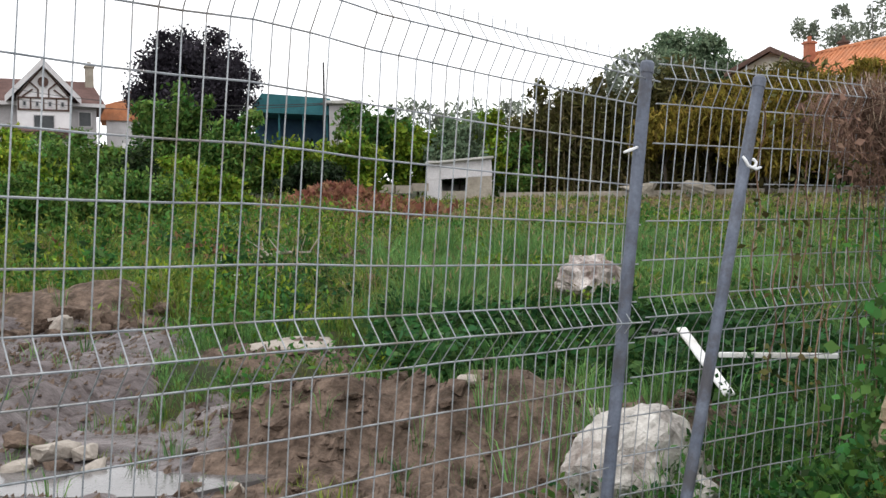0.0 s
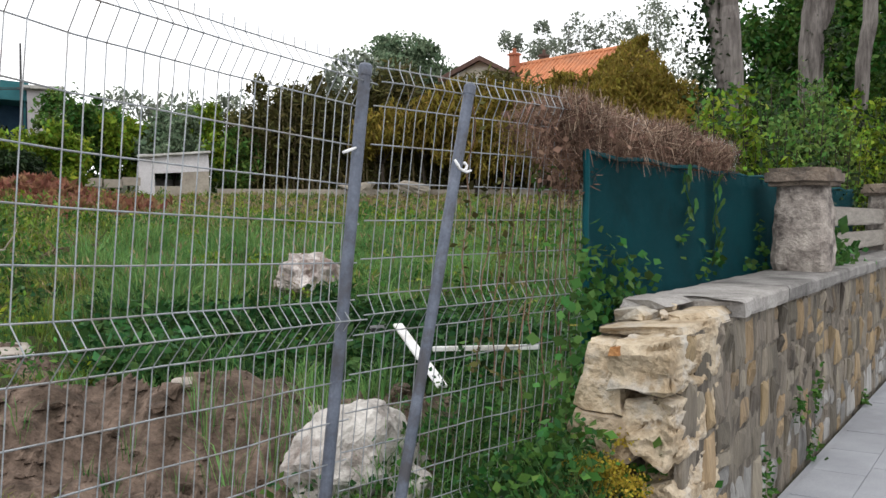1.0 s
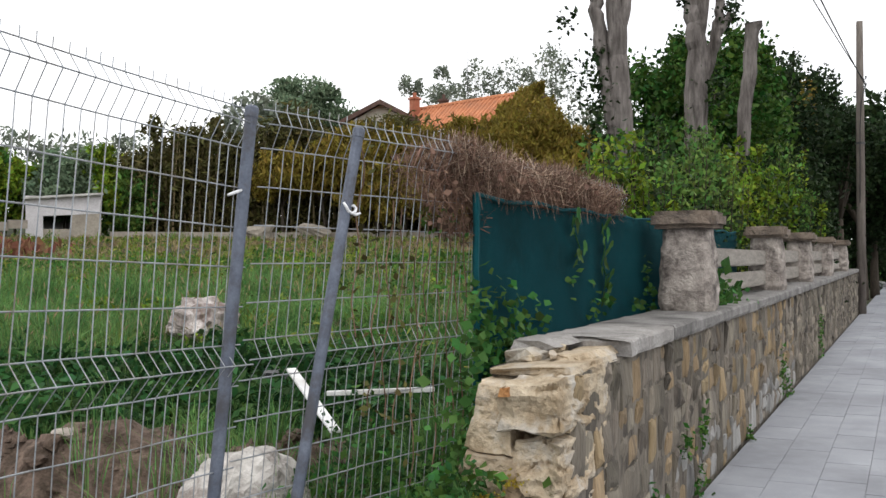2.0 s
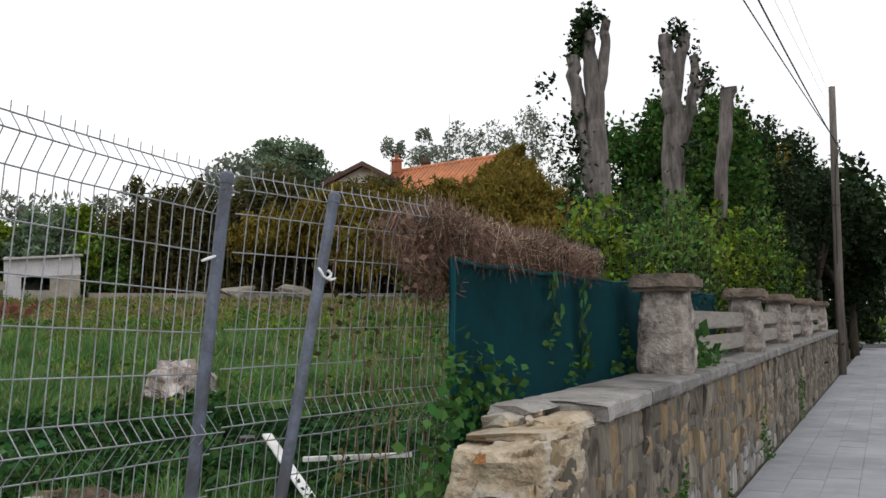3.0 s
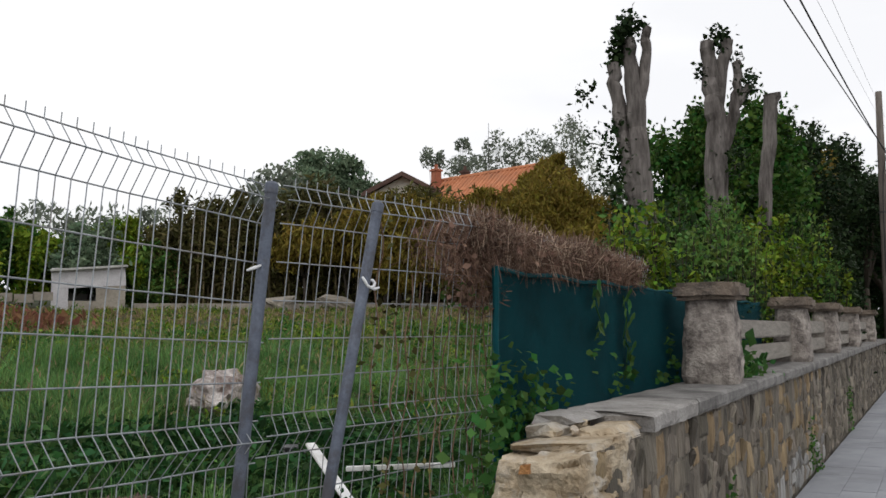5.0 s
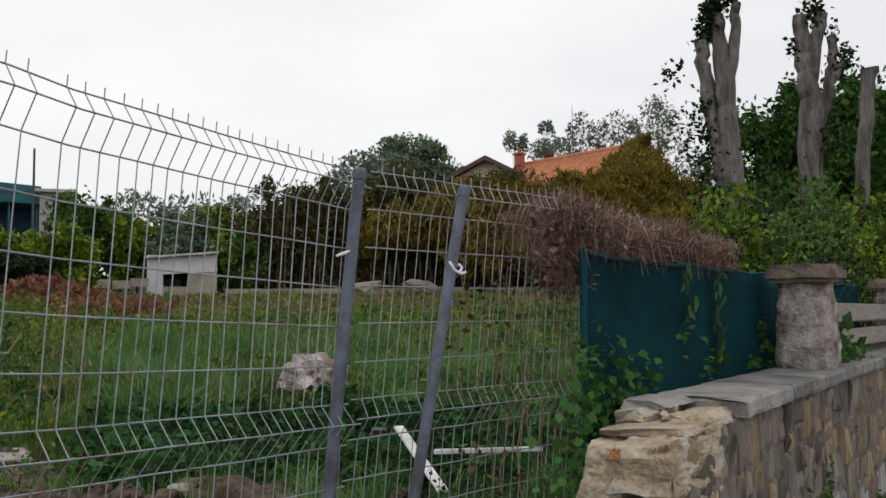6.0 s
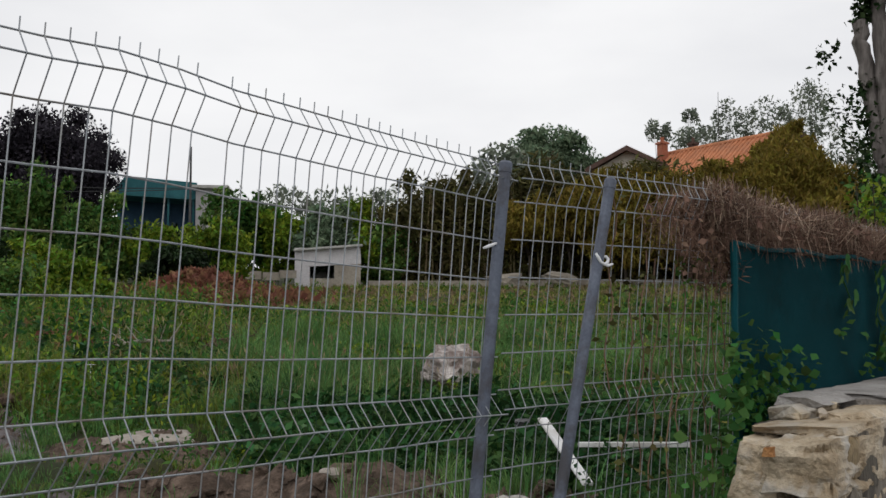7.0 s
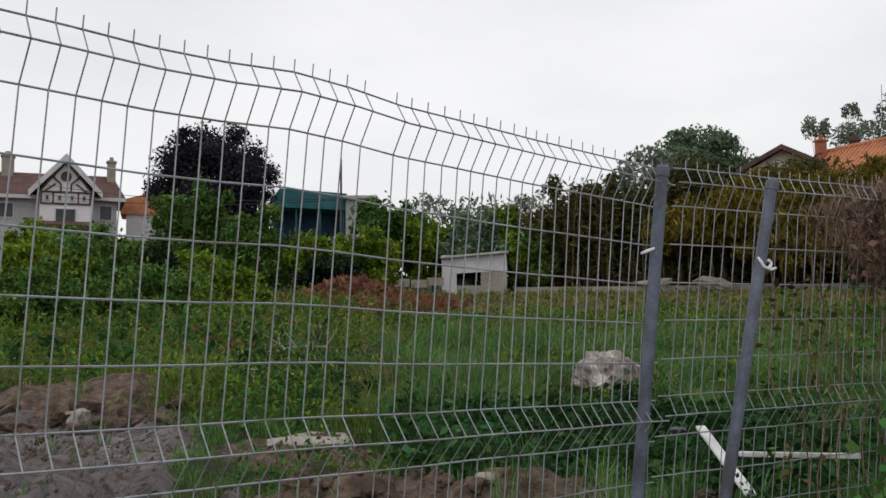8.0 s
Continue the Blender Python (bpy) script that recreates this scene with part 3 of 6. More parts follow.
def pillar_parts(holder, seed):
    r = np.random.default_rng(seed)
    bm = bmesh.new()
    rings = []
    n, m = 28, 12
    for i in range(m + 1):
        k = i / m
        half = 0.196 - 0.034 * k + 0.012 * math.sin(k * 3.1) - (0.012 if i == 0 else 0)
        ring = []
        for q in range(n):
            a = 2 * math.pi * q / n
            c, d = math.cos(a), math.sin(a)
            e = (abs(c) ** 5 + abs(d) ** 5) ** 0.2
            v = Vector((c / e * half, d / e * half, 0.6 * k))
            v += Vector((c, d, 0)) * noise.fractal(v * 9 + Vector((seed, 0, 0)), 1, 2, 3) * 0.016
            ring.append(bm.verts.new(v))
        rings.append(ring)
    for r0, r1 in zip(rings, rings[1:]):
        for q in range(n):
            bm.faces.new((r0[q], r0[(q + 1) % n], r1[(q + 1) % n], r1[q]))
    bm.faces.new(rings[0][::-1])
    bm.faces.new(rings[-1])
    part("shaft", bm, PILLAR, holder)
    bm = bmesh.new()
    box(bm, (0.47, 0.47, 0.125), (0, 0, 0.655), bevel=0.03)
    bmesh.ops.subdivide_edges(bm, edges=[e for e in bm.edges if e.calc_length() > 0.1], cuts=4, use_grid_fill=True)
    for v in bm.verts:
        v.co += Vector((v.co.x, v.co.y, 0)).normalized() * noise.fractal(v.co * 8 + Vector((seed, 3, 0)), 1, 2, 3) * 0.018
        v.co.z += noise.noise(v.co * 6 + Vector((seed, 9, 0))) * 0.012
    bmesh.ops.triangulate(bm, faces=bm.faces)
    part("cap", bm, CAP, holder, "rough grey stone cap")


PILLARS = (6.99, 11.25, 14.75, 18.8, 23.6)
for i, a in enumerate(PILLARS):
    pillar_parts(pillar(a), 3 + i * 7)
for a, b in zip(PILLARS, PILLARS[1:]):
    for z in (1.27, 1.49):
        bm = bmesh.new()
        mid = (a + b) / 2
        box(bm, (b - a - 0.34, 0.07, 0.16), (0, 0, 0), bevel=0.012)
        rail = tagged(part("fence_rail", bm, RAIL), "weathered grey timber rail between two wall pillars", "rail", group="rails between pillars")
        rail.matrix_world = WALLFRAME @ Matrix.Translation((mid, 1.43, z + rise(mid)))

# ---------------------------------------------------------------- utility pole and cables
PX = on_wall(27.9, 1.12, 0)
pole = thing("utility_pole", "tall weathered wooden utility pole at the wall end", "utility pole", PX)
bm = bmesh.new()
tube(bm, [(0, 0, -0.1), (0.01, 0, 3), (0.015, 0, 6), (0.02, 0.0, 7.95)], [0.125, 0.115, 0.1, 0.085], 14)
part("shaft", bm, POLE, pole, smooth=True)
for z in (6.35, 6.15):
    bm = bmesh.new()
    tube(bm, [(0.02, -0.12, z), (0.02, -0.2, z), (0.02, -0.2, z + 0.08)], [0.018, 0.018, 0.03], 8)
    part("bracket", bm, GREYSTEEL, pole, "small dark insulator bracket")
bm = bmesh.new()
tube(bm, [(0.016, 0, 4.6), (0.016, 0, 4.66)], [0.12, 0.12], 14)
part("band", bm, GREYSTEEL, pole, "steel band round the pole")


def cable(name, pts, radius, label):
    bm = bmesh.new()
    tube(bm, pts, [radius] * len(pts), 5)
    return tagged(part(name, bm, CABLE), label, "cable", group="overhead cables")


def sagging(a, b, sag, n=16):
    a, b = Vector(a), Vector(b)
    return [a.lerp(b, i / n) - Vector((0, 0, 4 * sag * (i / n) * (1 - i / n))) for i in range(n + 1)]


HOOK = PX + Vector((0.0, -0.2, 6.2))
for (x, y), sag, rad, up in (((8.57, 9.54), 0.25, 0.011, 0.05), ((8.78, 9.45), 0.35, 0.014, -0.02), ((8.98, 9.36), 0.3, 0.0025, 0.7), ((9.17, 9.27), 0.3, 0.0025, 1.0)):
    a = HOOK + Vector((0, 0, up))
    near = Vector((x, y, 6.0 + sag * 0.97))
    far_end = near + (near - a) * 1.4
    cable("overhead_cable", sagging(a, far_end, sag), rad, "black cable slung overhead from the wooden pole")
bm = bmesh.new()
tube(bm, [HOOK, HOOK + Vector((-0.05, 0.1, -0.5)), PX + Vector((-0.1, -0.1, 5.0)), PX + Vector((-0.12, -0.1, 3.0))], [0.012] * 4, 5)
tagged(part("drop_cable", bm, CABLE), "black cable running down the wooden pole", "cable", group="overhead cables")

# ---------------------------------------------------------------- houses


def prism(bm, outline, y0, y1):
    """Extrude an (x, z) outline between two depths."""
    a = [bm.verts.new((x, y0, z)) for x, z in outline]
    b = [bm.verts.new((x, y1, z)) for x, z in outline]
    n = len(outline)
    for k in range(n):
        bm.faces.new((a[k], a[(k + 1) % n], b[(k + 1) % n], b[k]))
    bm.faces.new(a[::-1])
    bm.faces.new(b)
    bmesh.ops.recalc_face_normals(bm, faces=bm.faces)
    return bm


def roof_slope(bm, x0, z0, x1, z1, y0, y1, thick=0.16):
    return prism(bm, [(x0, z0), (x1, z1), (x1, z1 + thick), (x0, z0 + thick)], y0, y1)


def tile_ribs(parent, x0, z0, x1, z1, y0, y1, material, step=0.34, thick=0.16):
    """Rounded courses of roof tiles running down a slope."""
    y = y0 + 0.05
    while y < y1:
        bm = tube(bmesh.new(), [(x0, y, z0 + thick), ((x0 + x1) / 2, y, (z0 + z1) / 2 + thick), (x1, y, z1 + thick)], [0.085] * 3, 6)
        part("tile_course", bm, material, parent, smooth=True)
        y += step


def window(parent, x, y, z, w, h):
    win = part("window", boxmesh((w + 0.16, 0.12, h + 0.16), (x, y, z), bevel=0.02), WHITE, parent, "white window frame")
    part("pane", boxmesh((w, 0.04, h), (x, y - 0.055, z)), GLASS, win)
    return win


def chimney(parent, x, y, z0, z1, w, material):
    c = part("chimney", boxmesh((w, w, z1 - z0), (x, y, (z0 + z1) / 2), bevel=0.02), material, parent, "chimney stack")
    part("chimney_cap", boxmesh((w + 0.16, w + 0.16, 0.12), (x, y, z1 - 0.12), bevel=0.02), material, c)
    part("chimney_pot", tube(bmesh.new(), [(x, y, z1 - 0.06), (x, y, z1 + 0.28)], [w * 0.28, w * 0.24], 10), material, c)
    return c


# orange-roofed house, its gable end grown over
house = thing("house", "house with an orange tiled roof and an overgrown gable", "house", (26.15, 47.25, -0.25))
house.rotation_euler = (0, 0, math.atan2(3.8, 8.6))
part("gable_wall", prism(bmesh.new(), [(-4.6, 2.5), (4.6, 2.5), (4.6, 7.0), (0, 11.1), (-4.6, 7.0)], 0.3, 9.6), PLASTER, house, "cream plastered wall")
rf = part("roof", roof_slope(bmesh.new(), -5.1, 6.75, 0, 11.3, 0, 10.2), ROOF, house, "orange clay tiles")
tile_ribs(rf, -5.1, 6.75, 0, 11.3, 0, 10.2, ROOF)
rf = part("roof", roof_slope(bmesh.new(), 0, 11.3, 5.1, 6.75, 0, 10.2), ROOF, house, "orange clay tiles")
part("verge_board", prism(bmesh.new(), [(0, 11.05), (5.25, 6.4), (5.25, 6.75), (0, 11.45)], -0.12, 0.02), TIMBER, house, "dark timber verge")
part("verge_board", prism(bmesh.new(), [(-5.25, 6.4), (0, 11.05), (0, 11.45), (-5.25, 6.75)], -0.12, 0.02), TIMBER, house, "dark timber verge")
part("ridge", tube(bmesh.new(), [(0, 0, 11.46), (0, 10.2, 11.46)], [0.14, 0.14], 8), ROOF, house)
chimney(house, -0.6, 9.6, 10.5, 12.15, 0.5, BRICK)
chimney(house, 0.3, 7.9, 10.8, 11.95, 0.4, TIMBER)
part("skylight", boxmesh((0.9, 1.2, 0.08), (-2.6, 5.6, 9.23), Euler((0, -0.73, 0)).to_matrix(), bevel=0.02), WHITE, house, "pale roof light")
part("aerial", tube(bmesh.new(), [(0, 5.6, 11.4), (0.02, 5.6, 14.6)], [0.03, 0.015], 6), GREYSTEEL, house, "thin aerial mast")

cottage = thing("cottage", "small cream gabled house with dark eaves", "house", (18.7, 53.8, 0))
cottage.rotation_euler = (0, 0, radians(-24))
part("wall", prism(bmesh.new(), [(-1.9, 3.5), (1.9, 3.5), (1.9, 9.95), (0, 11.0), (-1.9, 9.95)], 0.5, 6.0), PLASTER, cottage)
for a in (-1, 1):
    bm = bmesh.new()
    roof_slope(bm, *((-2.4, 9.85, 0, 11.1) if a < 0 else (0, 11.1, 2.4, 9.85)), -0.1, 6.3)
    rf = part("roof", bm, BROWNROOF, cottage, "dark brown tiles")
    part("verge_board", prism(bmesh.new(), [(0, 10.95), (a * 2.5, 9.65), (a * 2.5, 9.9), (0, 11.22)], -0.2, -0.08), TIMBER, cottage, "dark timber verge")
window(cottage, 0.7, 0.47, 9.6, 0.55, 0.8)
window(cottage, -0.6, 0.47, 9.6, 0.55, 0.8)

# half-timbered villa
villa = thing("villa", "half-timbered white villa with a steep brown roof", "house", (-29.15, 69.0, 0))
villa.rotation_euler = (0, 0, radians(22.9))
part("wall", boxmesh((13.0, 6.0, 6.6), (-2.9, 2.6, 7.3)), VILLAWALL, villa)
bm = bmesh.new()
v = [bm.verts.new(p) for p in ((-10, -0.9, 10.4), (4.2, -0.9, 10.4), (3.4, 2.6, 12.5), (-10, 2.6, 12.5), (-10, 6.2, 10.4), (4.2, 6.2, 10.4), (-10, -0.9, 10.2), (4.2, -0.9, 10.2), (4.2, 6.2, 10.2), (-10, 6.2, 10.2))]
for f in ((0, 1, 2, 3), (3, 2, 5, 4), (1, 5, 2), (0, 3, 4), (0, 6, 7, 1), (1, 7, 8, 5), (5, 8, 9, 4), (4, 9, 6, 0), (6, 9, 8, 7)):
    bm.faces.new([v[i] for i in f])
bmesh.ops.recalc_face_normals(bm, faces=bm.faces)
part("roof", bm, BROWNROOF, villa, "brown tiled hipped roof")
part("eaves_board", boxmesh((14.2, 0.1, 0.26), (-2.9, -0.98, 10.27)), WHITE, villa, "white eaves board")
part("gable", prism(bmesh.new(), [(-1.75, 4.5), (1.75, 4.5), (1.75, 10.75), (0, 13.0), (-1.75, 10.75)], -1.7, 0.4), GABLE, villa, "white rendered gable")
for a in (-1, 1):
    bm = bmesh.new()
    prism(bm, [(0, 13.0), (a * 2.45, 10.35), (a * 2.45, 10.68), (0, 13.4)], -2.15, 2.4)
    part("gable_roof", bm, BROWNROOF, villa, "brown tiled gable roof")
    part("barge_board", prism(bmesh.new(), [(0, 12.85), (a * 2.5, 10.15), (a * 2.5, 10.62), (0, 13.38)], -2.3, -2.16), WHITE, villa, "broad white barge board")


def beam(x0, z0, x1, z1, w=0.11, y=-1.76):
    d = Vector((x1 - x0, 0, z1 - z0))
    part("timber_beam", boxmesh((d.length, 0.1, w), ((x0 + x1) / 2, y, (z0 + z1) / 2), Euler((0, -math.atan2(d.z, d.x), 0)).to_matrix()), TIMBER, villa, "dark red-brown beam")


beam(-1.7, 10.6, 1.7, 10.6)
beam(-1.7, 9.75, 1.7, 9.75)
for x in (-1.65, -0.85, 0, 0.85, 1.65):
    beam(x, 9.75, x, 10.6)
beam(-0.35, 10.6, -0.35, 11.2)
beam(0.35, 10.6, 0.35, 11.2)
beam(-0.35, 11.2, -0.95, 11.75)
beam(0.35, 11.2, 0.95, 11.75)
beam(-1.7, 10.7, -0.05, 12.75)
beam(1.7, 10.7, 0.05, 12.75)
beam(-1.4, 10.65, -0.7, 11.2)
beam(1.4, 10.65, 0.7, 11.2)
part("round_window", tube(bmesh.new(), [(0, -1.84, 11.75), (0, -1.7, 11.75)], [0.36, 0.36], 18), TIMBER, villa, "round dark framed window")
for x in (-1.25, -0.42, 0.42, 1.25):
    window(villa, x, -1.78, 10.17, 0.16, 0.3)
window(villa, 0, -1.74, 8.9, 1.3, 0.9)
window(villa, -4.0, -0.42, 9.3, 0.9, 1.0)
window(villa, 2.8, -0.42, 9.3, 0.8, 1.0)
part("porch_roof", boxmesh((5.0, 1.5, 0.5), (-0.2, -2.4, 8.05), Euler((0.25, 0, 0)).to_matrix(), bevel=0.02), BROWNROOF, villa, "red-brown tiled porch roof")
chimney(villa, -4.1, 2.4, 12.0, 13.75, 0.85, FARWALL)
chimney(villa, 3.25, 2.0, 11.3, 13.65, 0.62, FARWALL)

annexe = thing("annexe", "low house with an orange tiled roof behind the villa", "house", (-24.0, 75.5, 0))
annexe.rotation_euler = (0, 0, radians(18))
part("wall", boxmesh((5.5, 4, 6.0), (0, 2.2, 7.0)), WHITE, annexe)
part("roof", prism(bmesh.new(), [(-3.2, 10.9), (-0.4, 11.7), (2.4, 9.9), (2.4, 9.7), (-3.2, 9.8)], 0, 4.6), ROOF, annexe, "orange clay tiles")
chimney(annexe, -0.9, 2.0, 11.2, 12.2, 0.5, BRICK)

# sheeted shelter, hut, field wall, mast
shelter = thing("shelter", "open shelter roofed with teal sheeting", "shelter", (-10.2, 64.3, 0))
shelter.rotation_euler = (0, 0, radians(9))
part("roof", prism(bmesh.new(), [(-2.9, 8.9), (2.9, 8.7), (2.5, 9.85), (-2.0, 10.15)], -1.2, 4), TEAL, shelter, "teal roof sheeting")
part("back_sheet", boxmesh((5.2, 0.12, 4.6), (0, 2.2, 6.6)), BLUE, shelter, "dark blue side sheeting")
for x in (-2.4, -0.9, 0.7, 2.3):
    part("post", boxmesh((0.12, 0.12, 5.2), (x, -0.9, 6.3), bevel=0.01), TEAL, shelter)
shed = thing("shed", "grey flat-roofed concrete shed beside the shelter", "shed", (-6.6, 63.0, 0))
part("wall", boxmesh((1.9, 3, 6.0), (0, 1.5, 6.4)), VILLAWALL, shed)
part("roof", boxmesh((2.4, 3.6, 0.22), (0, 1.4, 9.5), bevel=0.03), CONCRETE, shed)
# dark panel laid on the wall for the shade inside the shed's opening
part("opening_panel", boxmesh((0.7, 0.08, 2.2), (0.5, -0.03, 7.6)), TIMBER, shed, "dark panel standing for the shade in the doorway")

hut = thing("hut", "low white concrete hut with a dark opening", "hut", (0.85, 42.0, 0))
part("wall", boxmesh((0.66, 0.15, 2.4), (-1.24, 0.07, 3.0)), WHITE, hut, "white front pier")
part("wall", boxmesh((2.91, 0.16, 0.75), (-0.115, 0.06, 3.8), Euler((0, -0.06, 0)).to_matrix()), WHITE, hut, "white front lintel")
part("wall", boxmesh((1.08, 0.14, 1.0), (-0.37, 0.075, 2.35)), FARWALL, hut, "low sill wall under the opening")
part("wall", boxmesh((1.17, 0.15, 1.7), (0.755, 0.07, 2.65)), FARWALL, hut, "stained front wall")
part("wall", boxmesh((0.15, 2.2, 2.3), (1.265, 1.25, 2.95)), CONCRETE, hut, "side wall")
part("wall", boxmesh((0.15, 2.2, 2.3), (-1.495, 1.25, 2.95)), CONCRETE, hut, "side wall")
part("wall", boxmesh((2.91, 0.15, 2.3), (-0.115, 2.4, 2.95)), CONCRETE, hut, "back wall")
part("roof", boxmesh((3.05, 2.8, 0.1), (-0.1, 1.15, 4.24), Euler((0.02, -0.08, 0)).to_matrix(), bevel=0.02), CONCRETE, hut, "flat concrete roof slab")

farwall = thing("field_wall", "old stained masonry wall at the top of the field", "wall", kind="structure")
pts = [(2.6, 42.9), (6.0, 42.6), (10.0, 41.9), (14.0, 40.7), (18.0, 39.1), (24.0, 36.0), (31.0, 31.0)]
for (x0, y0), (x1, y1) in zip(pts, pts[1:]):
    d = Vector((x1 - x0, y1 - y0, 0))
    h = 1.0 + 0.06 * math.sin(x0 * 3)
    bm = boxmesh((d.length + 0.02, 0.3, h), ((x0 + x1) / 2, (y0 + y1) / 2, 2.78 - h / 2), Euler((0, 0, math.atan2(d.y, d.x))).to_matrix(), bevel=0.02)
    part("wall_run", bm, FARWALL, farwall)
for x, y in ((8.6, 41.9), (11.0, 41.3)):
    bm = rock((1.7, 0.7, 0.8), int(x * 10), 2, 0.14, 12)
    bmesh.ops.translate(bm, vec=(x, y - 0.4, 2.75), verts=bm.verts)
    tagged(part("rubble", bm, FARWALL), "pale heap of rubble against the field wall", "rubble", group="rubble heaps")

mast = thing("mast", "thin dark steel mast with a short crossarm", "mast", (-5.21, 41.6, 0))
part("shaft", tube(bmesh.new(), [(0, 0, 2), (0, 0, 8.55)], [0.075, 0.045], 8), GREYSTEEL, mast)
part("crossarm", boxmesh((0.5, 0.06, 0.06), (0.1, 0, 6.75)), GREYSTEEL, mast)
part("meter_box", boxmesh((0.3, 0.2, 0.45), (0.1, -0.1, 4.3), bevel=0.02), GREYSTEEL, mast)
for z0, z1 in ((6.7, 7.4), (6.75, 8.1)):
    cable("far_cable", sagging((-5.2, 41.6, z0), (-30, 66, z1 + 3), 0.5), 0.02, "thin far cable strung from the mast")

# timber palings between the mast and the hut
for x in (-4.0, -3.2, -2.5, -1.7, -1.0):
    bm = boxmesh((0.75, 0.08, 0.35), (x, 41.2, 2.95 + 0.05 * math.sin(x * 5)), bevel=0.01)
    tagged(part("pallet_board", bm, FARWALL), "weathered board fencing low in the field", "board", group="low boards")

# villa boundary walls half hidden by shrubs
for x, w in ((-19.5, 2.6), (-15.6, 0.7)):
    bm = boxmesh((w, 0.25, 1.6), (x, 47.0, 4.75), bevel=0.02)
    tagged(part("garden_wall", bm, WHITE), "white rendered garden wall among the shrubs", "wall", group="garden walls")

# ---------------------------------------------------------------- trees
trng = np.random.default_rng(21)


def limbs(bm, base, centre, radii, n, r0, r):
    """A tapered trunk with limbs that reach into the crown."""
    base, centre = Vector(base), Vector(centre)
    fork = base.lerp(centre, 0.55)
    tube(bm, [base, base.lerp(fork, 0.5) + Vector((r.normal() * 0.06, 0, 0)), fork], [r0, r0 * 0.8, r0 * 0.62], 8)
    for _ in range(n):
        d = Vector(r.normal(size=3))
        d *= min(1.0, 1.3 / d.length)
        d.z = abs(d.z) * 0.8
        tip = centre + Vector((d.x * radii[0] * 0.5, d.y * radii[1] * 0.5, d.z * radii[2] * 0.55))
        mid = fork.lerp(tip, 0.5) + Vector((0, 0, -0.05 * radii[2]))
        tube(bm, [fork, mid, tip], [r0 * 0.45, r0 * 0.28, r0 * 0.08], 5)
    return bm


def tree(name, label, category, centre, radii, leaf, n, material, clumps=40, spread=0.2, group="", hollow=0.35, trunk=None, r0=0.0, low=-0.9,
         bark=None, n_limbs=6, long=1.6, droop=0.0, upright=0.0, ragged=0.0):
    x, y, z = centre
    foot = trunk or (x, y)
    base = Vector((foot[0], foot[1], gz(*foot) - 0.1))
    holder = thing(name, label, category, base, group=group)
    bm = limbs(bmesh.new(), (0, 0, 0), Vector(centre) - base, radii, n_limbs, r0 or 0.05 * radii[2] + 0.03, trng)
    part("trunk", bm, bark or DARKBARK, holder, "branching trunk", smooth=True)
    pts = crown_points(Vector(centre) - base, radii, n, clumps, trng, hollow, spread, low, ragged)
    pts = pts[pts[:, 2] > 0.05]
    quads("crown", leaf_quads(pts, leaf, long, droop, upright, trng), material, holder)
    return holder


# evergreen by the villa
tree("evergreen_tree", "broad dark evergreen tree with a rounded crown", "tree", (-15.25, 58, 9.75), (3.9, 3.9, 3.6), 0.13, 52000, DARKTREE, 150, 0.11, hollow=0.15, r0=0.4)
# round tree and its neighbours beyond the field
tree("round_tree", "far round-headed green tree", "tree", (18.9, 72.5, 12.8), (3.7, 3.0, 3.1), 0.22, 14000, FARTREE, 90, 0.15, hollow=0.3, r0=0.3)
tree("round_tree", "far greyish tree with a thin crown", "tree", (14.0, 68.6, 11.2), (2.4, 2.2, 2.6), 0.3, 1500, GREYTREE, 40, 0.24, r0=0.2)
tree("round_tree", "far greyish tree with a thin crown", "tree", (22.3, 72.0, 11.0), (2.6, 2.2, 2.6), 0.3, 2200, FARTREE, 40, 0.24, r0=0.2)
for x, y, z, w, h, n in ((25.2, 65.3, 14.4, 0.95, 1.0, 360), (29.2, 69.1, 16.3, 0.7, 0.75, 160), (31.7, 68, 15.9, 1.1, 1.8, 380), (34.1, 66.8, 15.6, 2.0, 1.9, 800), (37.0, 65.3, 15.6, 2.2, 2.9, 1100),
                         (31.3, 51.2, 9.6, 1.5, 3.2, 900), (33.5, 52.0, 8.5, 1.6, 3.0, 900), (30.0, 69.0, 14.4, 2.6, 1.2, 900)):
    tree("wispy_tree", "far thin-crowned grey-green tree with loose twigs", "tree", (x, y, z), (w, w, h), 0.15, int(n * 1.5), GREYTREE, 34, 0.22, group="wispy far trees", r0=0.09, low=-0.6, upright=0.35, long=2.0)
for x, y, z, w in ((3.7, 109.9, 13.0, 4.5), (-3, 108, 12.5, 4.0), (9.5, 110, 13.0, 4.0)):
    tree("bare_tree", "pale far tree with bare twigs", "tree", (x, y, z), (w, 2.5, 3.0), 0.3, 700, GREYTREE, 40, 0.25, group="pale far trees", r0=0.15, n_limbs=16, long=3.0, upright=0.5)

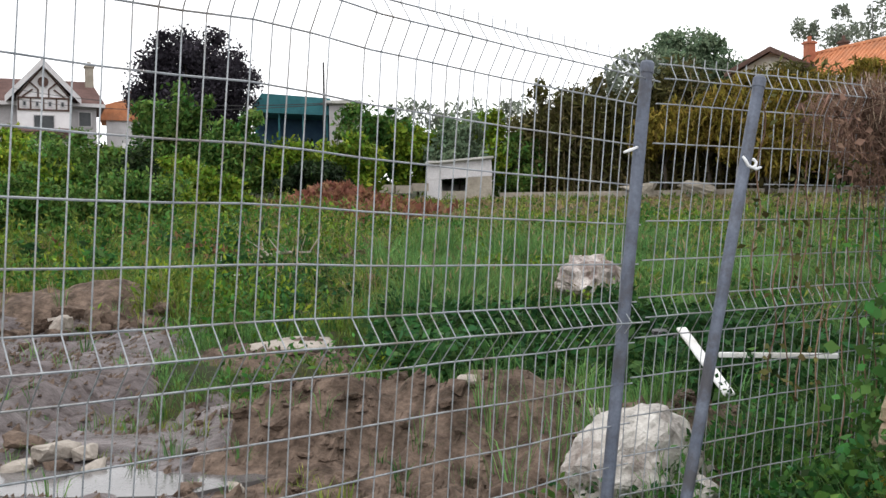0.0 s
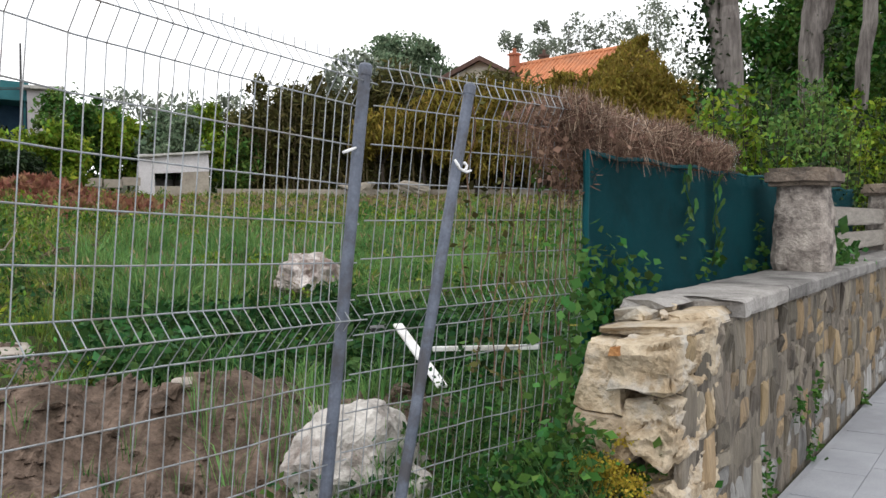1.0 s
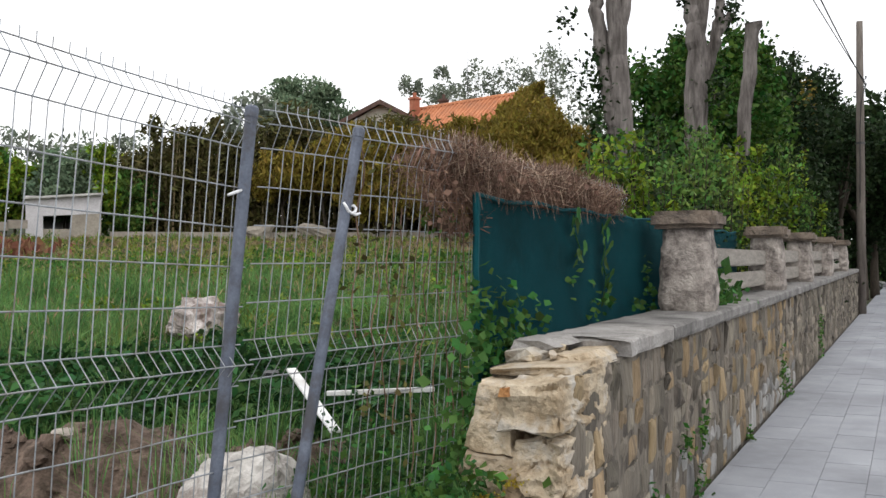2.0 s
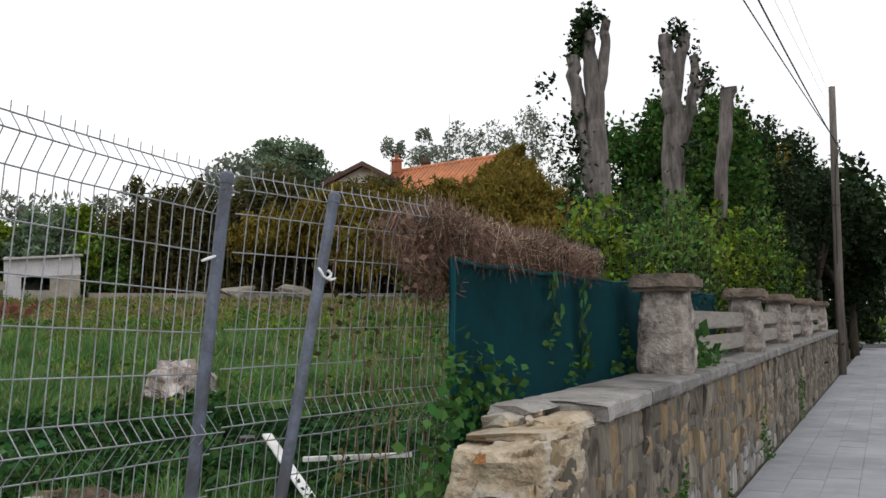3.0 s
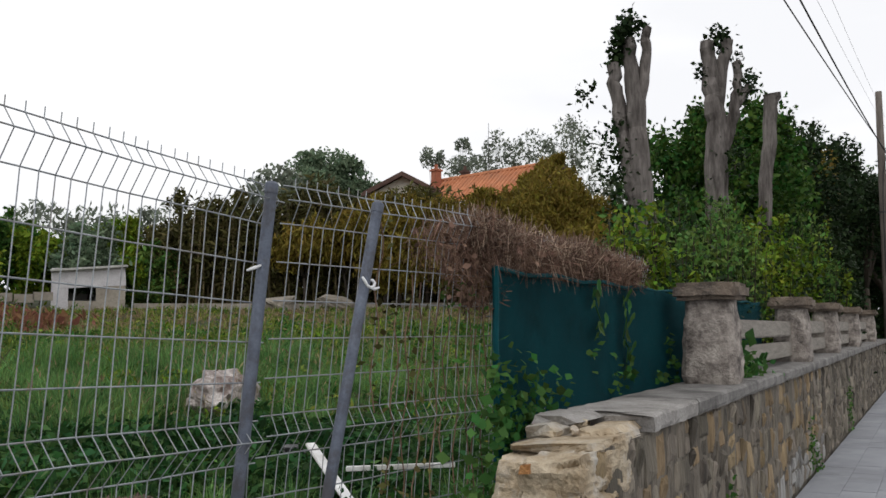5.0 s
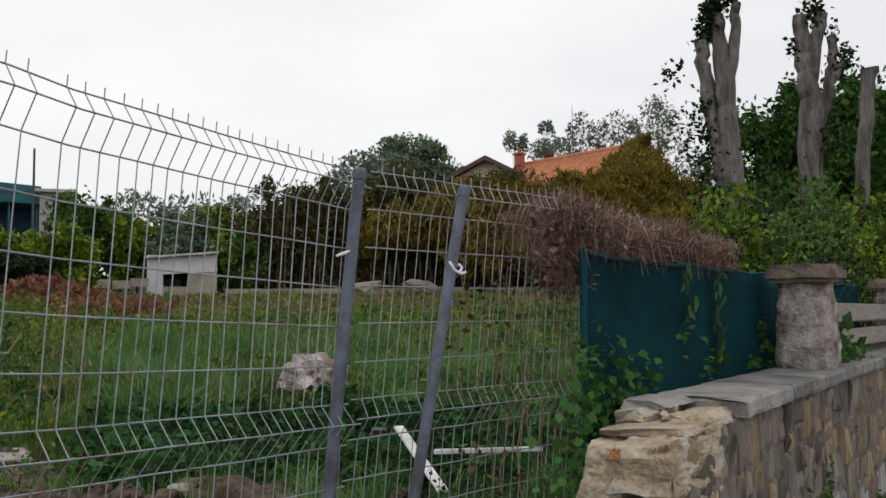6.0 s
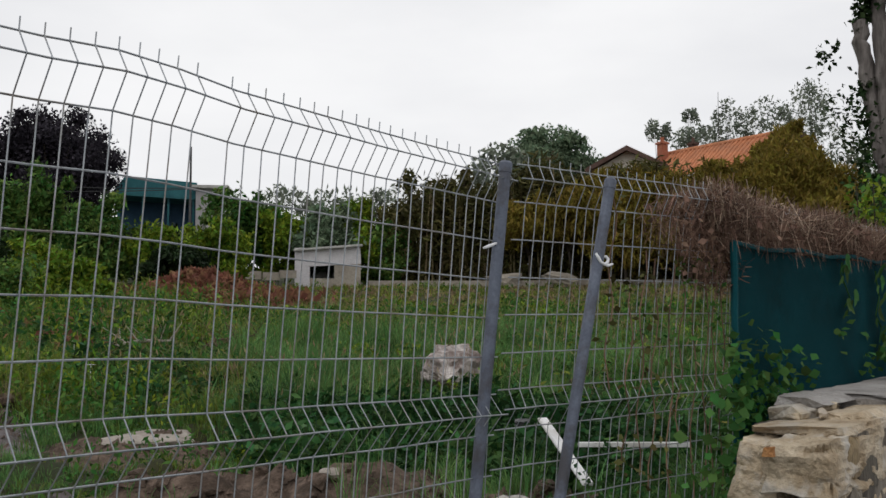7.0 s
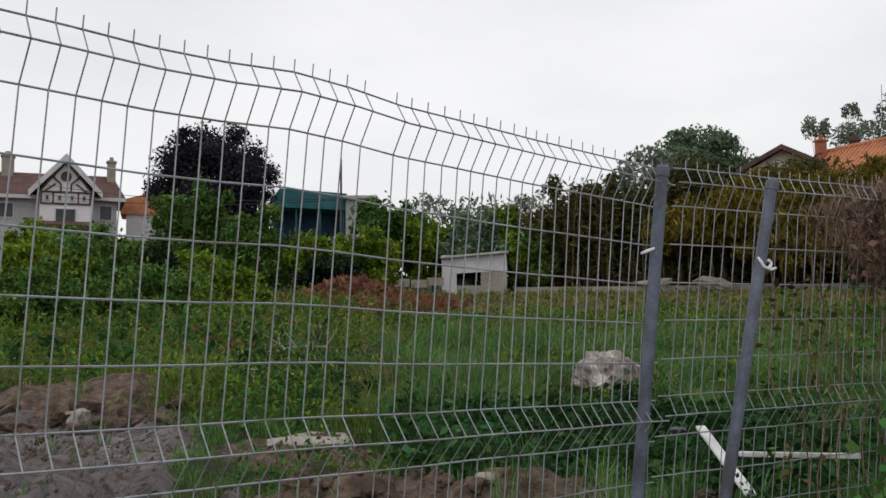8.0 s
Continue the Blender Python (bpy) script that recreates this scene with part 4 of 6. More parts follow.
# olive-gold growth over the gable and before the roof
for x, y, z, w, h, n in ((9.9, 42.0, 5.2, 1.7, 1.1, 5000), (11.6, 41.4, 5.5, 1.9, 1.4, 8000), (13.4, 40.9, 5.9, 1.9, 1.6, 8000), (15.3, 40.4, 6.1, 1.9, 1.7, 9000), (17.2, 40.0, 6.2, 2.0, 1.75, 9000), (18.9, 40.2, 6.4, 2.0, 1.75, 9000), (20.6, 40.6, 6.6, 1.9, 1.9, 9000), (22.2, 40.8, 6.8, 1.9, 2.3, 9000), (23.6, 40.2, 6.0, 1.8, 2.2, 9000),
                         (24.7, 39.4, 5.0, 1.6, 1.8, 6000), (22.6, 38.7, 4.9, 2.0, 1.7, 8000), (19.5, 38.6, 4.7, 2.0, 1.8, 8000), (16.5, 39.2, 4.7, 2.0, 1.6, 7000), (13.8, 40.2, 4.6, 1.8, 1.5, 5000)):
    tree("golden_shrub", "soft olive-gold shrub in front of the orange-roofed house", "shrub", (x, y, z), (w, 1.3, h), 0.085, int(n * 1.4), OLIVE, 120, 0.13, group="golden shrubs", hollow=0.1, r0=0.1, upright=0.9, long=3.6, ragged=0.25)
n = 26000
u, q = trng.uniform(-1, 1, n), trng.random(n)
hh = (1 - np.abs(u)) * 4.9
pv = np.stack([u * 5.0, -0.15 - trng.random(n) * 0.8, 6.2 + q * (hh - 0.1) + trng.normal(size=n) * 0.05], 1)
n = 16000
back = 2.6 * trng.random(n) ** 1.7
u = trng.random(n) ** 0.8
up = trng.random(n) * (0.5 + 0.35 * smooth_noise(u * 5, back, 0.7, 44))
pr = np.stack([-5.0 * u, back - 0.3, 11.4 - 4.46 * u + up], 1)
pr = pr[(smooth_noise(pr[:, 0], pr[:, 1], 0.8, 43) > back / 3.2) | (back < 0.7)]
quads("ivy_cover", leaf_quads(np.concatenate([pv, pr]), 0.12, 3.2, 0.0, 0.9, trng), OLIVE, house, "olive-gold climber covering the gable")

# belt of shrubs and small trees across the field's far edge
BELT = (
    (3.4, 43.9, 3.7, 1.2, 1.5, 0),     (-9.98, 34.6, 4.6, 1.5, 1.7, 0), (-9.9, 21.8, 2.5, 1.1, 1.0, 1), (-9.2, 23.2, 2.6, 1.2, 1.1, 0), (-9.1, 26.5, 2.6, 1.2, 1.1, 1), (-7.1, 33.2, 3.8, 1.4, 1.4, 0), (-5.4, 33.5, 3.2, 1.3, 1.2, 1),
    (-3.1, 44.8, 4.9, 1.5, 2.2, 2), (-1.2, 44.5, 4.6, 1.6, 1.7, 1), (0.85, 43.8, 4.6, 1.6, 1.7, 0), (2.2, 44.2, 4.6, 1.2, 1.9, 1), (-14.9, 31.6, 3.4, 1.2, 1.2, 1), (-7.6, 29.1, 2.5, 1.5, 0.9, 1),
    (-3.6, 37.0, 3.4, 1.4, 1.2, 1), (-4.3, 31.7, 2.8, 1.2, 0.8, 1), (-7.1, 20.8, 1.9, 1.4, 0.8, 0), (-8.2, 18.2, 1.7, 1.2, 0.9, 0), (-12.5, 30.0, 2.9, 1.6, 1.1, 0), (-12.6, 36.0, 3.3, 1.8, 1.2, 1),
    (-14.2, 40.0, 3.6, 2.0, 1.2, 0), (-11.5, 26.0, 2.7, 1.5, 1.2, 0), (-6.4, 24.5, 2.1, 1.2, 0.7, 1), (-16.5, 38.0, 3.5, 2.0, 1.3, 0), (-3.6, 50.0, 5.6, 2.2, 1.8, 0), (-7.5, 45.0, 4.0, 2.2, 1.3, 0), (-11.0, 50.0, 4.9, 2.4, 1.3, 0),
)
for k, (x, y, z, w, h, kind) in enumerate(BELT, 1):
    m, lab = ((SHRUB, "leafy green shrub at the field's far edge"), (YELLOWSHRUB, "yellow-green shrub at the field's far edge"), (MIDTREE, "small dark tree with gaps in its crown"), (FARTREE, "pale green shrub at the field's far edge"), (DEEPTREE, "dark green shrub at the field's far edge"))[kind if k % 5 else 3 + (k // 5) % 2]
    tree("field_shrub", lab, "shrub", (x, y, z), (w, w * 0.8, h), 0.003 * y, 9500 if kind != 2 else 4200, m, 70, 0.13, group="shrubs beyond the field", hollow=0.2, r0=0.06, ragged=0.45, long=2.2, upright=0.2)

# cane thicket before the round tree
thicket = tagged(new("cane_thicket"), "dense brown-stemmed cane thicket behind the field wall", "thicket", kind="stuff")
bm = bmesh.new()
lp = []
for i in range(330):
    x = 3.4 + 15.5 * trng.random()
    y = 44.6 - 0.16 * max(0, x - 6) - 0.012 * max(0, x - 6) ** 2 + trng.normal() * 0.5
    top = 5.9 + 1.5 * min(1, max(0, (x - 3.4) / 6)) + 0.4 * math.sin(x * 1.3) + trng.normal() * 0.35
    if x > 16:
        top -= 0.12 * (x - 16)
    lean = trng.normal() * 0.12
    tube(bm, [(x, y, 2.0), (x + lean * 0.5, y, (2 + top) / 2), (x + lean * 1.6, y, top)], [0.05, 0.04, 0.012], 4)
    k = 110
    zz = 2.6 + (top - 2.2) * trng.random(k) ** 0.75
    lp.append(np.stack([x + lean * (zz - 2) / 4 + trng.normal(size=k) * 0.32, y + trng.normal(size=k) * 0.4, zz], 1))
part("canes", bm, CANE, thicket)
n = 22000
x = 3.4 + 15.5 * trng.random(n)
top = 5.6 + 1.2 * np.clip((x - 3.4) / 6, 0, 1) - 0.12 * np.clip(x - 16, 0, 20)
lp.append(np.stack([x, 45.6 - 0.16 * np.clip(x - 6, 0, 30) - 0.012 * np.clip(x - 6, 0, 30) ** 2 + trng.normal(size=n) * 0.3, 2.2 + (top - 2.2) * trng.random(n)], 1))
quads("cane_leaves", leaf_quads(np.concatenate(lp), 0.11, 4.0, 0.25, 0.35, trng), CANELEAF, thicket)
for x, y, z, w, h in ((4.6, 44.8, 7.3, 0.5, 0.9), (7.4, 44.6, 7.6, 0.35, 0.8), (6.0, 44.6, 6.9, 0.6, 0.6)):
    tree("thicket_tree", "thin dark tree standing out of the cane thicket", "tree", (x, y, z), (w, w, h), 0.18, 260, CANELEAF, 14, 0.25, group="trees in the thicket", r0=0.05, upright=0.4)

# pollarded trunks behind the garden wall
L1 = Vector((0.833, -0.553, 0))


def pollard(base, stems, label, ivy, seed):
    r = np.random.default_rng(seed)
    foot = Vector((base[0], base[1], gz(*base) - 0.1))
    holder = thing("pollard_tree", label, "tree", foot, group="pollarded trees")
    bm = bmesh.new()
    for pts in stems:
        ps = [L1 * p[0] + Vector((0, 0, p[1] - foot.z)) for p in pts]
        fine, rad = [], []
        for (a, ra), (b, rb) in zip(zip(ps, [p[2] for p in pts]), zip(ps[1:], [p[2] for p in pts[1:]])):
            for k in range(5):
                fine.append(a.lerp(b, k / 5) + Vector((r.normal(), r.normal(), 0)) * 0.012)
                rad.append((ra + (rb - ra) * k / 5) * r.uniform(0.94, 1.08))
        fine.append(ps[-1])
        rad.append(pts[-1][2])
        tube(bm, fine, rad, 11, 0.07)
    part("trunk", bm, BARK, holder, "grey bark with sawn stubs")
    pts = []
    for lat, z, s, n in ivy:
        pts.append(np.array(L1 * lat + Vector((0, 0, z - foot.z))) + r.normal(size=(n, 3)) * np.array((s, s, s * 1.3)))
    quads("ivy", leaf_quads(np.concatenate(pts), 0.062, 1.5, 0.2, 0, r), DEEPTREE, holder, "dark ivy and sprouting leaves")
    return holder


pollard((7.76, 11.66), ([(0.22, 0.5, 0.18), (0.15, 2.5, 0.165), (0.10, 3.2, 0.16), (0.03, 4.29, 0.14), (-0.03, 5.25, 0.11), (-0.08, 5.83, 0.095)], [(-0.02, 3.34, 0.11), (-0.09, 3.67, 0.105), (-0.19, 4.29, 0.095), (-0.28, 5.0, 0.1), (-0.31, 5.47, 0.105)], [(0.03, 4.29, 0.11), (0.11, 5.08, 0.085), (0.18, 5.59, 0.075), (0.2, 5.99, 0.07)]),
        "tall pollarded grey trunk with ivy on its stubs", ((-0.1, 6.01, 0.085, 260), (-0.2, 5.81, 0.08, 200), (-0.24, 5.59, 0.06, 90), (0.1, 6.06, 0.05, 50), (-0.3, 5.5, 0.06, 60), (-0.26, 4.52, 0.06, 120), (-0.2, 4.12, 0.07, 130), (-0.12, 3.84, 0.06, 80), (-0.76, 5.0, 0.07, 50), (-0.62, 5.14, 0.03, 12), (-0.48, 4.2, 0.13, 110), (-0.36, 3.67, 0.14, 130), (-0.3, 3.23, 0.12, 60)), 31)
pollard((9.48, 12.05), ([(0.0, 0.5, 0.22), (0.0, 3.67, 0.19), (0.03, 4.8, 0.17), (-0.03, 5.5, 0.125), (-0.07, 6.1, 0.11)], [(0.03, 4.9, 0.12), (0.13, 5.6, 0.1), (0.25, 6.12, 0.095)], [(0.08, 4.2, 0.11), (0.3, 4.9, 0.09), (0.38, 5.4, 0.075), (0.36, 5.75, 0.07)], [(0.2, 4.75, 0.07), (0.45, 5.2, 0.06), (0.55, 5.35, 0.07)]),
        "pollarded grey trunk with sprouting stubs", ((0.12, 6.14, 0.085, 200), (-0.15, 5.6, 0.06, 60), (0.55, 5.35, 0.1, 110), (0.4, 5.8, 0.05, 30), (0.3, 4.2, 0.14, 120)), 32)
pollard((12.05, 14.06), ([(-0.05, 0.6, 0.15), (0.0, 2.95, 0.13), (0.14, 4.6, 0.125), (0.25, 5.6, 0.12), (0.27, 5.95, 0.16)],), "slender pollarded trunk with a swollen sawn head", ((0.2, 3.2, 0.12, 90),), 33)

# deep green trees behind them, and along the street
for x, y, z, w, h, n, m in ((14.2, 18.1, 4.6, 2.0, 2.1, 9000, 0), (18.7, 21.2, 3.9, 2.0, 2.6, 8000, 1), (16.3, 19.4, 5.5, 1.5, 1.8, 7000, 0), (20.6, 22.6, 5.7, 1.2, 1.5, 3000, 2), (25.0, 27.3, 4.6, 1.8, 2.7, 7000, 1),
                            (30.5, 29.6, 4.4, 1.8, 2.6, 5000, 1), (16.2, 19.0, 2.8, 2.0, 1.7, 6000, 1), (20.9, 23.2, 2.8, 1.8, 1.9, 5500, 1), (12.6, 17.9, 3.0, 1.0, 1.6, 3600, 1), (27.9, 27.0, 5.6, 1.5, 1.7, 3600, 1), (24.0, 25.6, 3.0, 1.6, 1.8, 4500, 1), (23.6, 24.9, 6.2, 1.6, 2.0, 5500, 1), (20.2, 22.4, 6.0, 1.5, 1.7, 5000, 1)):
    mm, lab = ((MIDTREE, "leafy green tree behind the pollarded trunks"), (DEEPTREE, "dark shady tree along the street wall"), (OLIVE, "tree with a bronze-olive crown"))[m]
    tree("garden_tree", lab, "tree", (x, y, z), (w, w, h), 0.095, int(n * 2.2), mm, 110, 0.12, group="garden trees", hollow=0.2, r0=0.16, ragged=0.25)
tree("street_tree", "dark dense tree closing the view beyond the pole", "tree", (31.4, 28.6, 4.2), (1.5, 1.5, 2.7), 0.12, 9000, DEEPTREE, 60, 0.17, group="street trees", r0=0.2)
tree("street_tree", "dark-trunked tree leaning over the street", "tree", tuple(on_wall(42, 1.8, 5.2)), (2.5, 2.5, 2.4), 0.2, 5200, DEEPTREE, 70, 0.14, ragged=0.4, trunk=tuple(on_wall(38.5, 1.5))[:2], r0=0.22)

tree("street_tree", "dark low tree filling the street's end", "tree", tuple(on_wall(52, 2.6, 2.6)), (2.2, 2.2, 2.8), 0.2, 9000, DEEPTREE, 60, 0.14, group="street trees", r0=0.2, ragged=0.3)
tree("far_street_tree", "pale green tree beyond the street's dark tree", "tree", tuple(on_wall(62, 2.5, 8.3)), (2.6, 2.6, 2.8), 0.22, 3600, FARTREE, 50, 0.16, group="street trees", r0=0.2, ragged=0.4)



def sprouting_shrub(label, x, y, top, w, n_stems, material, leaf):
    """Upright shoots, each set with leaves, over a heart of leaves coloured dark for shade."""
    foot = Vector((x, y, gz(x, y) - 0.05))
    holder = thing("garden_shrub", label, "shrub", foot, group="garden shrubs")
    pts = []
    for _ in range(n_stems):
        a, d = trng.uniform(0, 2 * math.pi), math.sqrt(trng.random())
        hgt = (top - foot.z) * (1.05 - 0.3 * d * d) * trng.uniform(0.78, 1.04)
        tip = Vector((math.cos(a) * d * w, math.sin(a) * d * w, hgt))
        root = Vector((tip.x * 0.35, tip.y * 0.35, 0))
        mid = root.lerp(tip, 0.6) + Vector((tip.x, tip.y, 0)) * 0.15
        part("stem", tube(bmesh.new(), [root, mid, tip], [0.018, 0.012, 0.004], 5), DARKBARK, holder)
        k = 190
        q = trng.uniform(0.3, 1.02, k)[:, None]
        line = np.array(root) * (1 - q) + np.array(tip) * q
        pts.append(line + trng.normal(size=(k, 3)) * np.array((0.085, 0.085, 0.03)) * (1.35 - q * 0.6))
    quads("leaves", leaf_quads(np.concatenate(pts), leaf, 1.9, 0.0, 0.35, trng), material, holder)
    # the shrub's inner shade is put into colour: near-black green leaves at its core
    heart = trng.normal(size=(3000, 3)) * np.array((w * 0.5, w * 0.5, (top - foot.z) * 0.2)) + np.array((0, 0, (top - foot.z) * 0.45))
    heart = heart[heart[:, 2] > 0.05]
    quads("shaded_leaves", leaf_quads(heart, leaf, 1.7, 0.1, 0.1, trng), DEEPTREE, holder, "inner leaves coloured dark for shade")
    return holder


# shrubs behind the garden wall
for x, y, z, w, h, n, m in ((4.95, 7.25, 1.75, 0.45, 0.85, 4200, 1), (5.3, 7.75, 1.9, 0.55, 0.95, 5200, 0), (6.5, 8.5, 1.95, 0.55, 1.1, 5600, 0), (7.6, 9.7, 2.05, 0.55, 1.15, 4200, 0), (8.9, 11.0, 2.0, 0.6, 1.1, 3600, 1), (10.2, 12.2, 2.1, 0.65, 1.2, 3600, 1), (12.2, 13.9, 2.2, 0.8, 1.4, 4200, 1),
                            (14.5, 15.9, 2.3, 0.9, 1.5, 4200, 0), (16.8, 18.0, 2.4, 1.0, 1.6, 4200, 1), (18.6, 19.7, 2.4, 1.0, 1.7, 4200, 0)):
    mm, lab = ((SHRUB, "leafy green garden shrub rising behind the wall"), (YELLOWSHRUB, "yellow-green garden shrub rising behind the wall"))[m]
    sprouting_shrub(lab, x, y, z + h, w, 34, mm, 0.04 if x < 9 else 0.06)

# far end of the street
hedge = tagged(new("hedge"), "clipped dark green hedge across the street's far end", "hedge", kind="stuff")
n = 5200
pv = np.array([on_wall(63.6 + trng.random() * 0.9, -12 + 22 * trng.random(), 0.1 + 1.5 * trng.random()) for _ in range(n)])
quads("hedge_leaves", leaf_quads(pv, 0.26, 1.4, 0, 0, trng), SHRUB, hedge)
villa2 = thing("street_house", "pale house with an orange roof at the street's end", "house", on_wall(82, -3.9, 0))
villa2.rotation_euler = (0, 0, -AZ)
part("wall", boxmesh((10.4, 7, 6.2), (0, 0, 2.9)), PLASTER, villa2)
part("roof", prism(bmesh.new(), [(-5.9, 5.7), (5.9, 5.7), (0, 8.9)], -4.2, 4.2), ROOF, villa2, "orange tiled roof")
part("string_course", boxmesh((10.6, 0.2, 0.35), (0, -3.6, 3.1)), TIMBER, villa2, "dark band between the storeys")
for x in (-4.2, -2.4, -0.6, 1.6, 3.6):
    window(villa2, x, -3.52, 4.5, 0.9, 1.2)
    window(villa2, x, -3.52, 1.6, 0.9, 1.2)

# ---------------------------------------------------------------- field growth
grng = np.random.default_rng(77)


def blades(x, y, height, width, lean, r=grng, z=None):
    """Tapered grass blades standing on the ground."""
    n = len(x)
    z = field_z(x, y) - 0.02 if z is None else z
    a = r.uniform(0, 2 * np.pi, n)
    b = r.uniform(0, 2 * np.pi, n)
    p = np.stack([x, y, z], 1)
    w = np.stack([np.cos(a), np.sin(a), np.zeros(n)], 1) * (width * r.uniform(0.6, 1.4, n))[:, None]
    h = height * r.uniform(0.45, 1.2, n)
    tip = p + np.stack([np.cos(b) * lean * h, np.sin(b) * lean * h, h], 1) * 1.0
    return np.stack([p - w, p + w, tip + w * 0.12, tip - w * 0.12], 1)


def scatter(n, r0, r1, a0, a1):
    """Places in the field, by distance and bearing."""
    r = np.sqrt(grng.uniform(r0 * r0, r1 * r1, n))
    a = np.radians(grng.uniform(a0, a1, n))
    return r * np.sin(a), r * np.cos(a)


def behind_fence(x, y):
    across = -math.cos(AZ) * x + math.sin(AZ) * y
    return across > 2.05


def tufts(x, y, height, width, n_blades, r=grng):
    """Tufts of bent blades that lean out from their root."""
    n = len(x)
    x, y, height = np.repeat(x, n_blades), np.repeat(y, n_blades), np.repeat(height, n_blades)
    m = len(x)
    a = r.uniform(0, 2 * np.pi, m)
    out = np.stack([np.cos(a), np.sin(a), np.zeros(m)], 1)
    root = np.stack([x, y, np.zeros(m)], 1) + out * (r.random(m) * (0.04 + 0.16 * height))[:, None]
    root[:, 2] = field_z(root[:, 0], root[:, 1]) - 0.02
    h = height * r.uniform(0.5, 1.15, m)
    lean = r.uniform(0.05, 0.8, m)[:, None]
    up = np.array((0, 0, 1.0))
    mid = root + out * lean * h[:, None] * 0.35 + up * (h * 0.62)[:, None]
    tip = root + out * lean * h[:, None] * 1.1 + up * (h * (1.0 - 0.2 * lean[:, 0]))[:, None]
    b = r.uniform(0, 2 * np.pi, m)
    w = np.stack([np.cos(b), np.sin(b), np.zeros(m)], 1) * (width * r.uniform(0.6, 1.4, m))[:, None]
    return np.concatenate([np.stack([root - w, root + w, mid + w * 0.8, mid - w * 0.8], 1), np.stack([mid - w * 0.8, mid + w * 0.8, tip + w * 0.1, tip - w * 0.1], 1)])


grass, dry, meadow = [], [], []
for n, r0, r1, width, n_blades in ((5200, 4.2, 9, 0.003, 13), (12000, 9, 17, 0.0045, 13), (9000, 17, 28, 0.009, 9), (5500, 28, 44, 0.018, 8)):
    x, y = scatter(n, r0, r1, -31, 40)
    r = np.hypot(x, y)
    keep = behind_fence(x, y) & ((bare(x, y) == 0) | (grng.random(n) < np.where(r < 7, 0.08, 0.03)))
    x, y, r = x[keep], y[keep], r[keep]
    bear = np.degrees(np.arctan2(x, y))
    lush = smooth_noise(x, y, 2.6, 11) * 0.5 + smooth_noise(x, y, 0.7, 12) * 0.4 + 0.12 * grng.normal(size=len(x)) + 0.12
    green = lush + np.clip((bear + 5) / 10, 0, 0.5) - np.clip((r - 16) / 18, 0, 0.5) - 0.12 * (bear < -6) + 0.3 * (r < 9.5) - 0.2 * (r > 25)
    h = 0.07 + 0.22 * smooth_noise(x, y, 1.1, 13) + 0.34 * smooth_noise(x, y, 0.5, 14) ** 2
    mound_h = np.clip((bear + 7) / 4, 0, 1) * np.clip((17 - bear) / 4, 0, 1) * np.clip((r - 7.5) / 2, 0, 1) * np.clip((18 - r) / 3, 0, 1)
    h = h * (1 + 0.6 * mound_h)
    h = np.where((bear > 4.5) & (bear < 13) & (r > 8.2) & (r < 11.4), h * 0.42, h)
    h = np.where(r > 18, h * 0.95, h)
    h = np.where((r < 8.6) & (bear < 2), h * 0.5, h)
    for sel, box_, k in ((green > 0.72, grass, 1.0), ((green <= 0.72) & (green > 0.42), meadow, 0.85), (green <= 0.42, dry, 0.7)):
        box_.append(tufts(x[sel], y[sel], h[sel] * k, width, n_blades))
x, y = scatter(4200, 8, 20, -12, 28)
keep = behind_fence(x, y) & (bare(x, y) == 0) & (smooth_noise(x, y, 1.4, 36) > 0.45)
x, y = x[keep], y[keep]
seed = blades(x, y, np.full(len(x), 0.72), 0.0016, 0.3)
heads = (seed[:, 2] + seed[:, 3]) / 2
dry += [seed, leaf_quads(heads - np.array((0, 0, 0.03)), 0.014, 6.0, 0.0, 1.5, grng)]
growth = tagged(new("field_grass"), "uneven field grass, lush green among dry tan patches", "grass", kind="stuff")
quads("lush_grass", np.concatenate(grass), GRASS, growth)
quads("meadow_grass", np.concatenate(meadow), MEADOW, growth)
quads("dry_grass", np.concatenate(dry), DRYGRASS, growth)

# dark nettles before the lush grass
nrng = np.random.default_rng(78)
nettle, nstalk = [], []
for n, r0, r1, a0, a1, hh in ((900, 5.9, 9.0, -4, 17, 0.36), (420, 6.0, 9.5, 17, 30, 0.36), (260, 9.0, 13.5, -12, 3, 0.36), (160, 12.0, 24, -29, -8, 0.5)):
    x, y = scatter(n, r0, r1, a0, a1)
    keep = behind_fence(x, y) & (bare(x, y) == 0) & (smooth_noise(x, y, 0.9, 35) > 0.3)
    x, y = x[keep], y[keep]
    h = hh * nrng.uniform(0.55, 1.2, len(x))
    foot = np.stack([x, y, field_z(x, y) - 0.01], 1)
    tip = foot + np.stack([nrng.normal(size=len(x)) * 0.06, nrng.normal(size=len(x)) * 0.06, h], 1)
    w = np.array((0.003, 0.002, 0))
    nstalk.append(np.stack([foot - w, foot + w, tip + w * 0.5, tip - w * 0.5], 1))
    for t in range(26):
        q = nrng.uniform(0.15, 1.0, len(x))[:, None]
        nettle.append(leaf_quads(foot * (1 - q) + tip * q + nrng.normal(size=(len(x), 3)) * np.array((0.05, 0.05, 0.015)), 0.045 if r0 < 10 else 0.07, 2.0, 0.25, 0.1, nrng))
nettles = tagged(new("nettles"), "dark green nettles standing thick in the field", "weeds", kind="stuff")
quads("nettle_leaves", np.concatenate(nettle), NETTLE, nettles)
quads("nettle_stems", np.concatenate(nstalk), WEED, nettles)

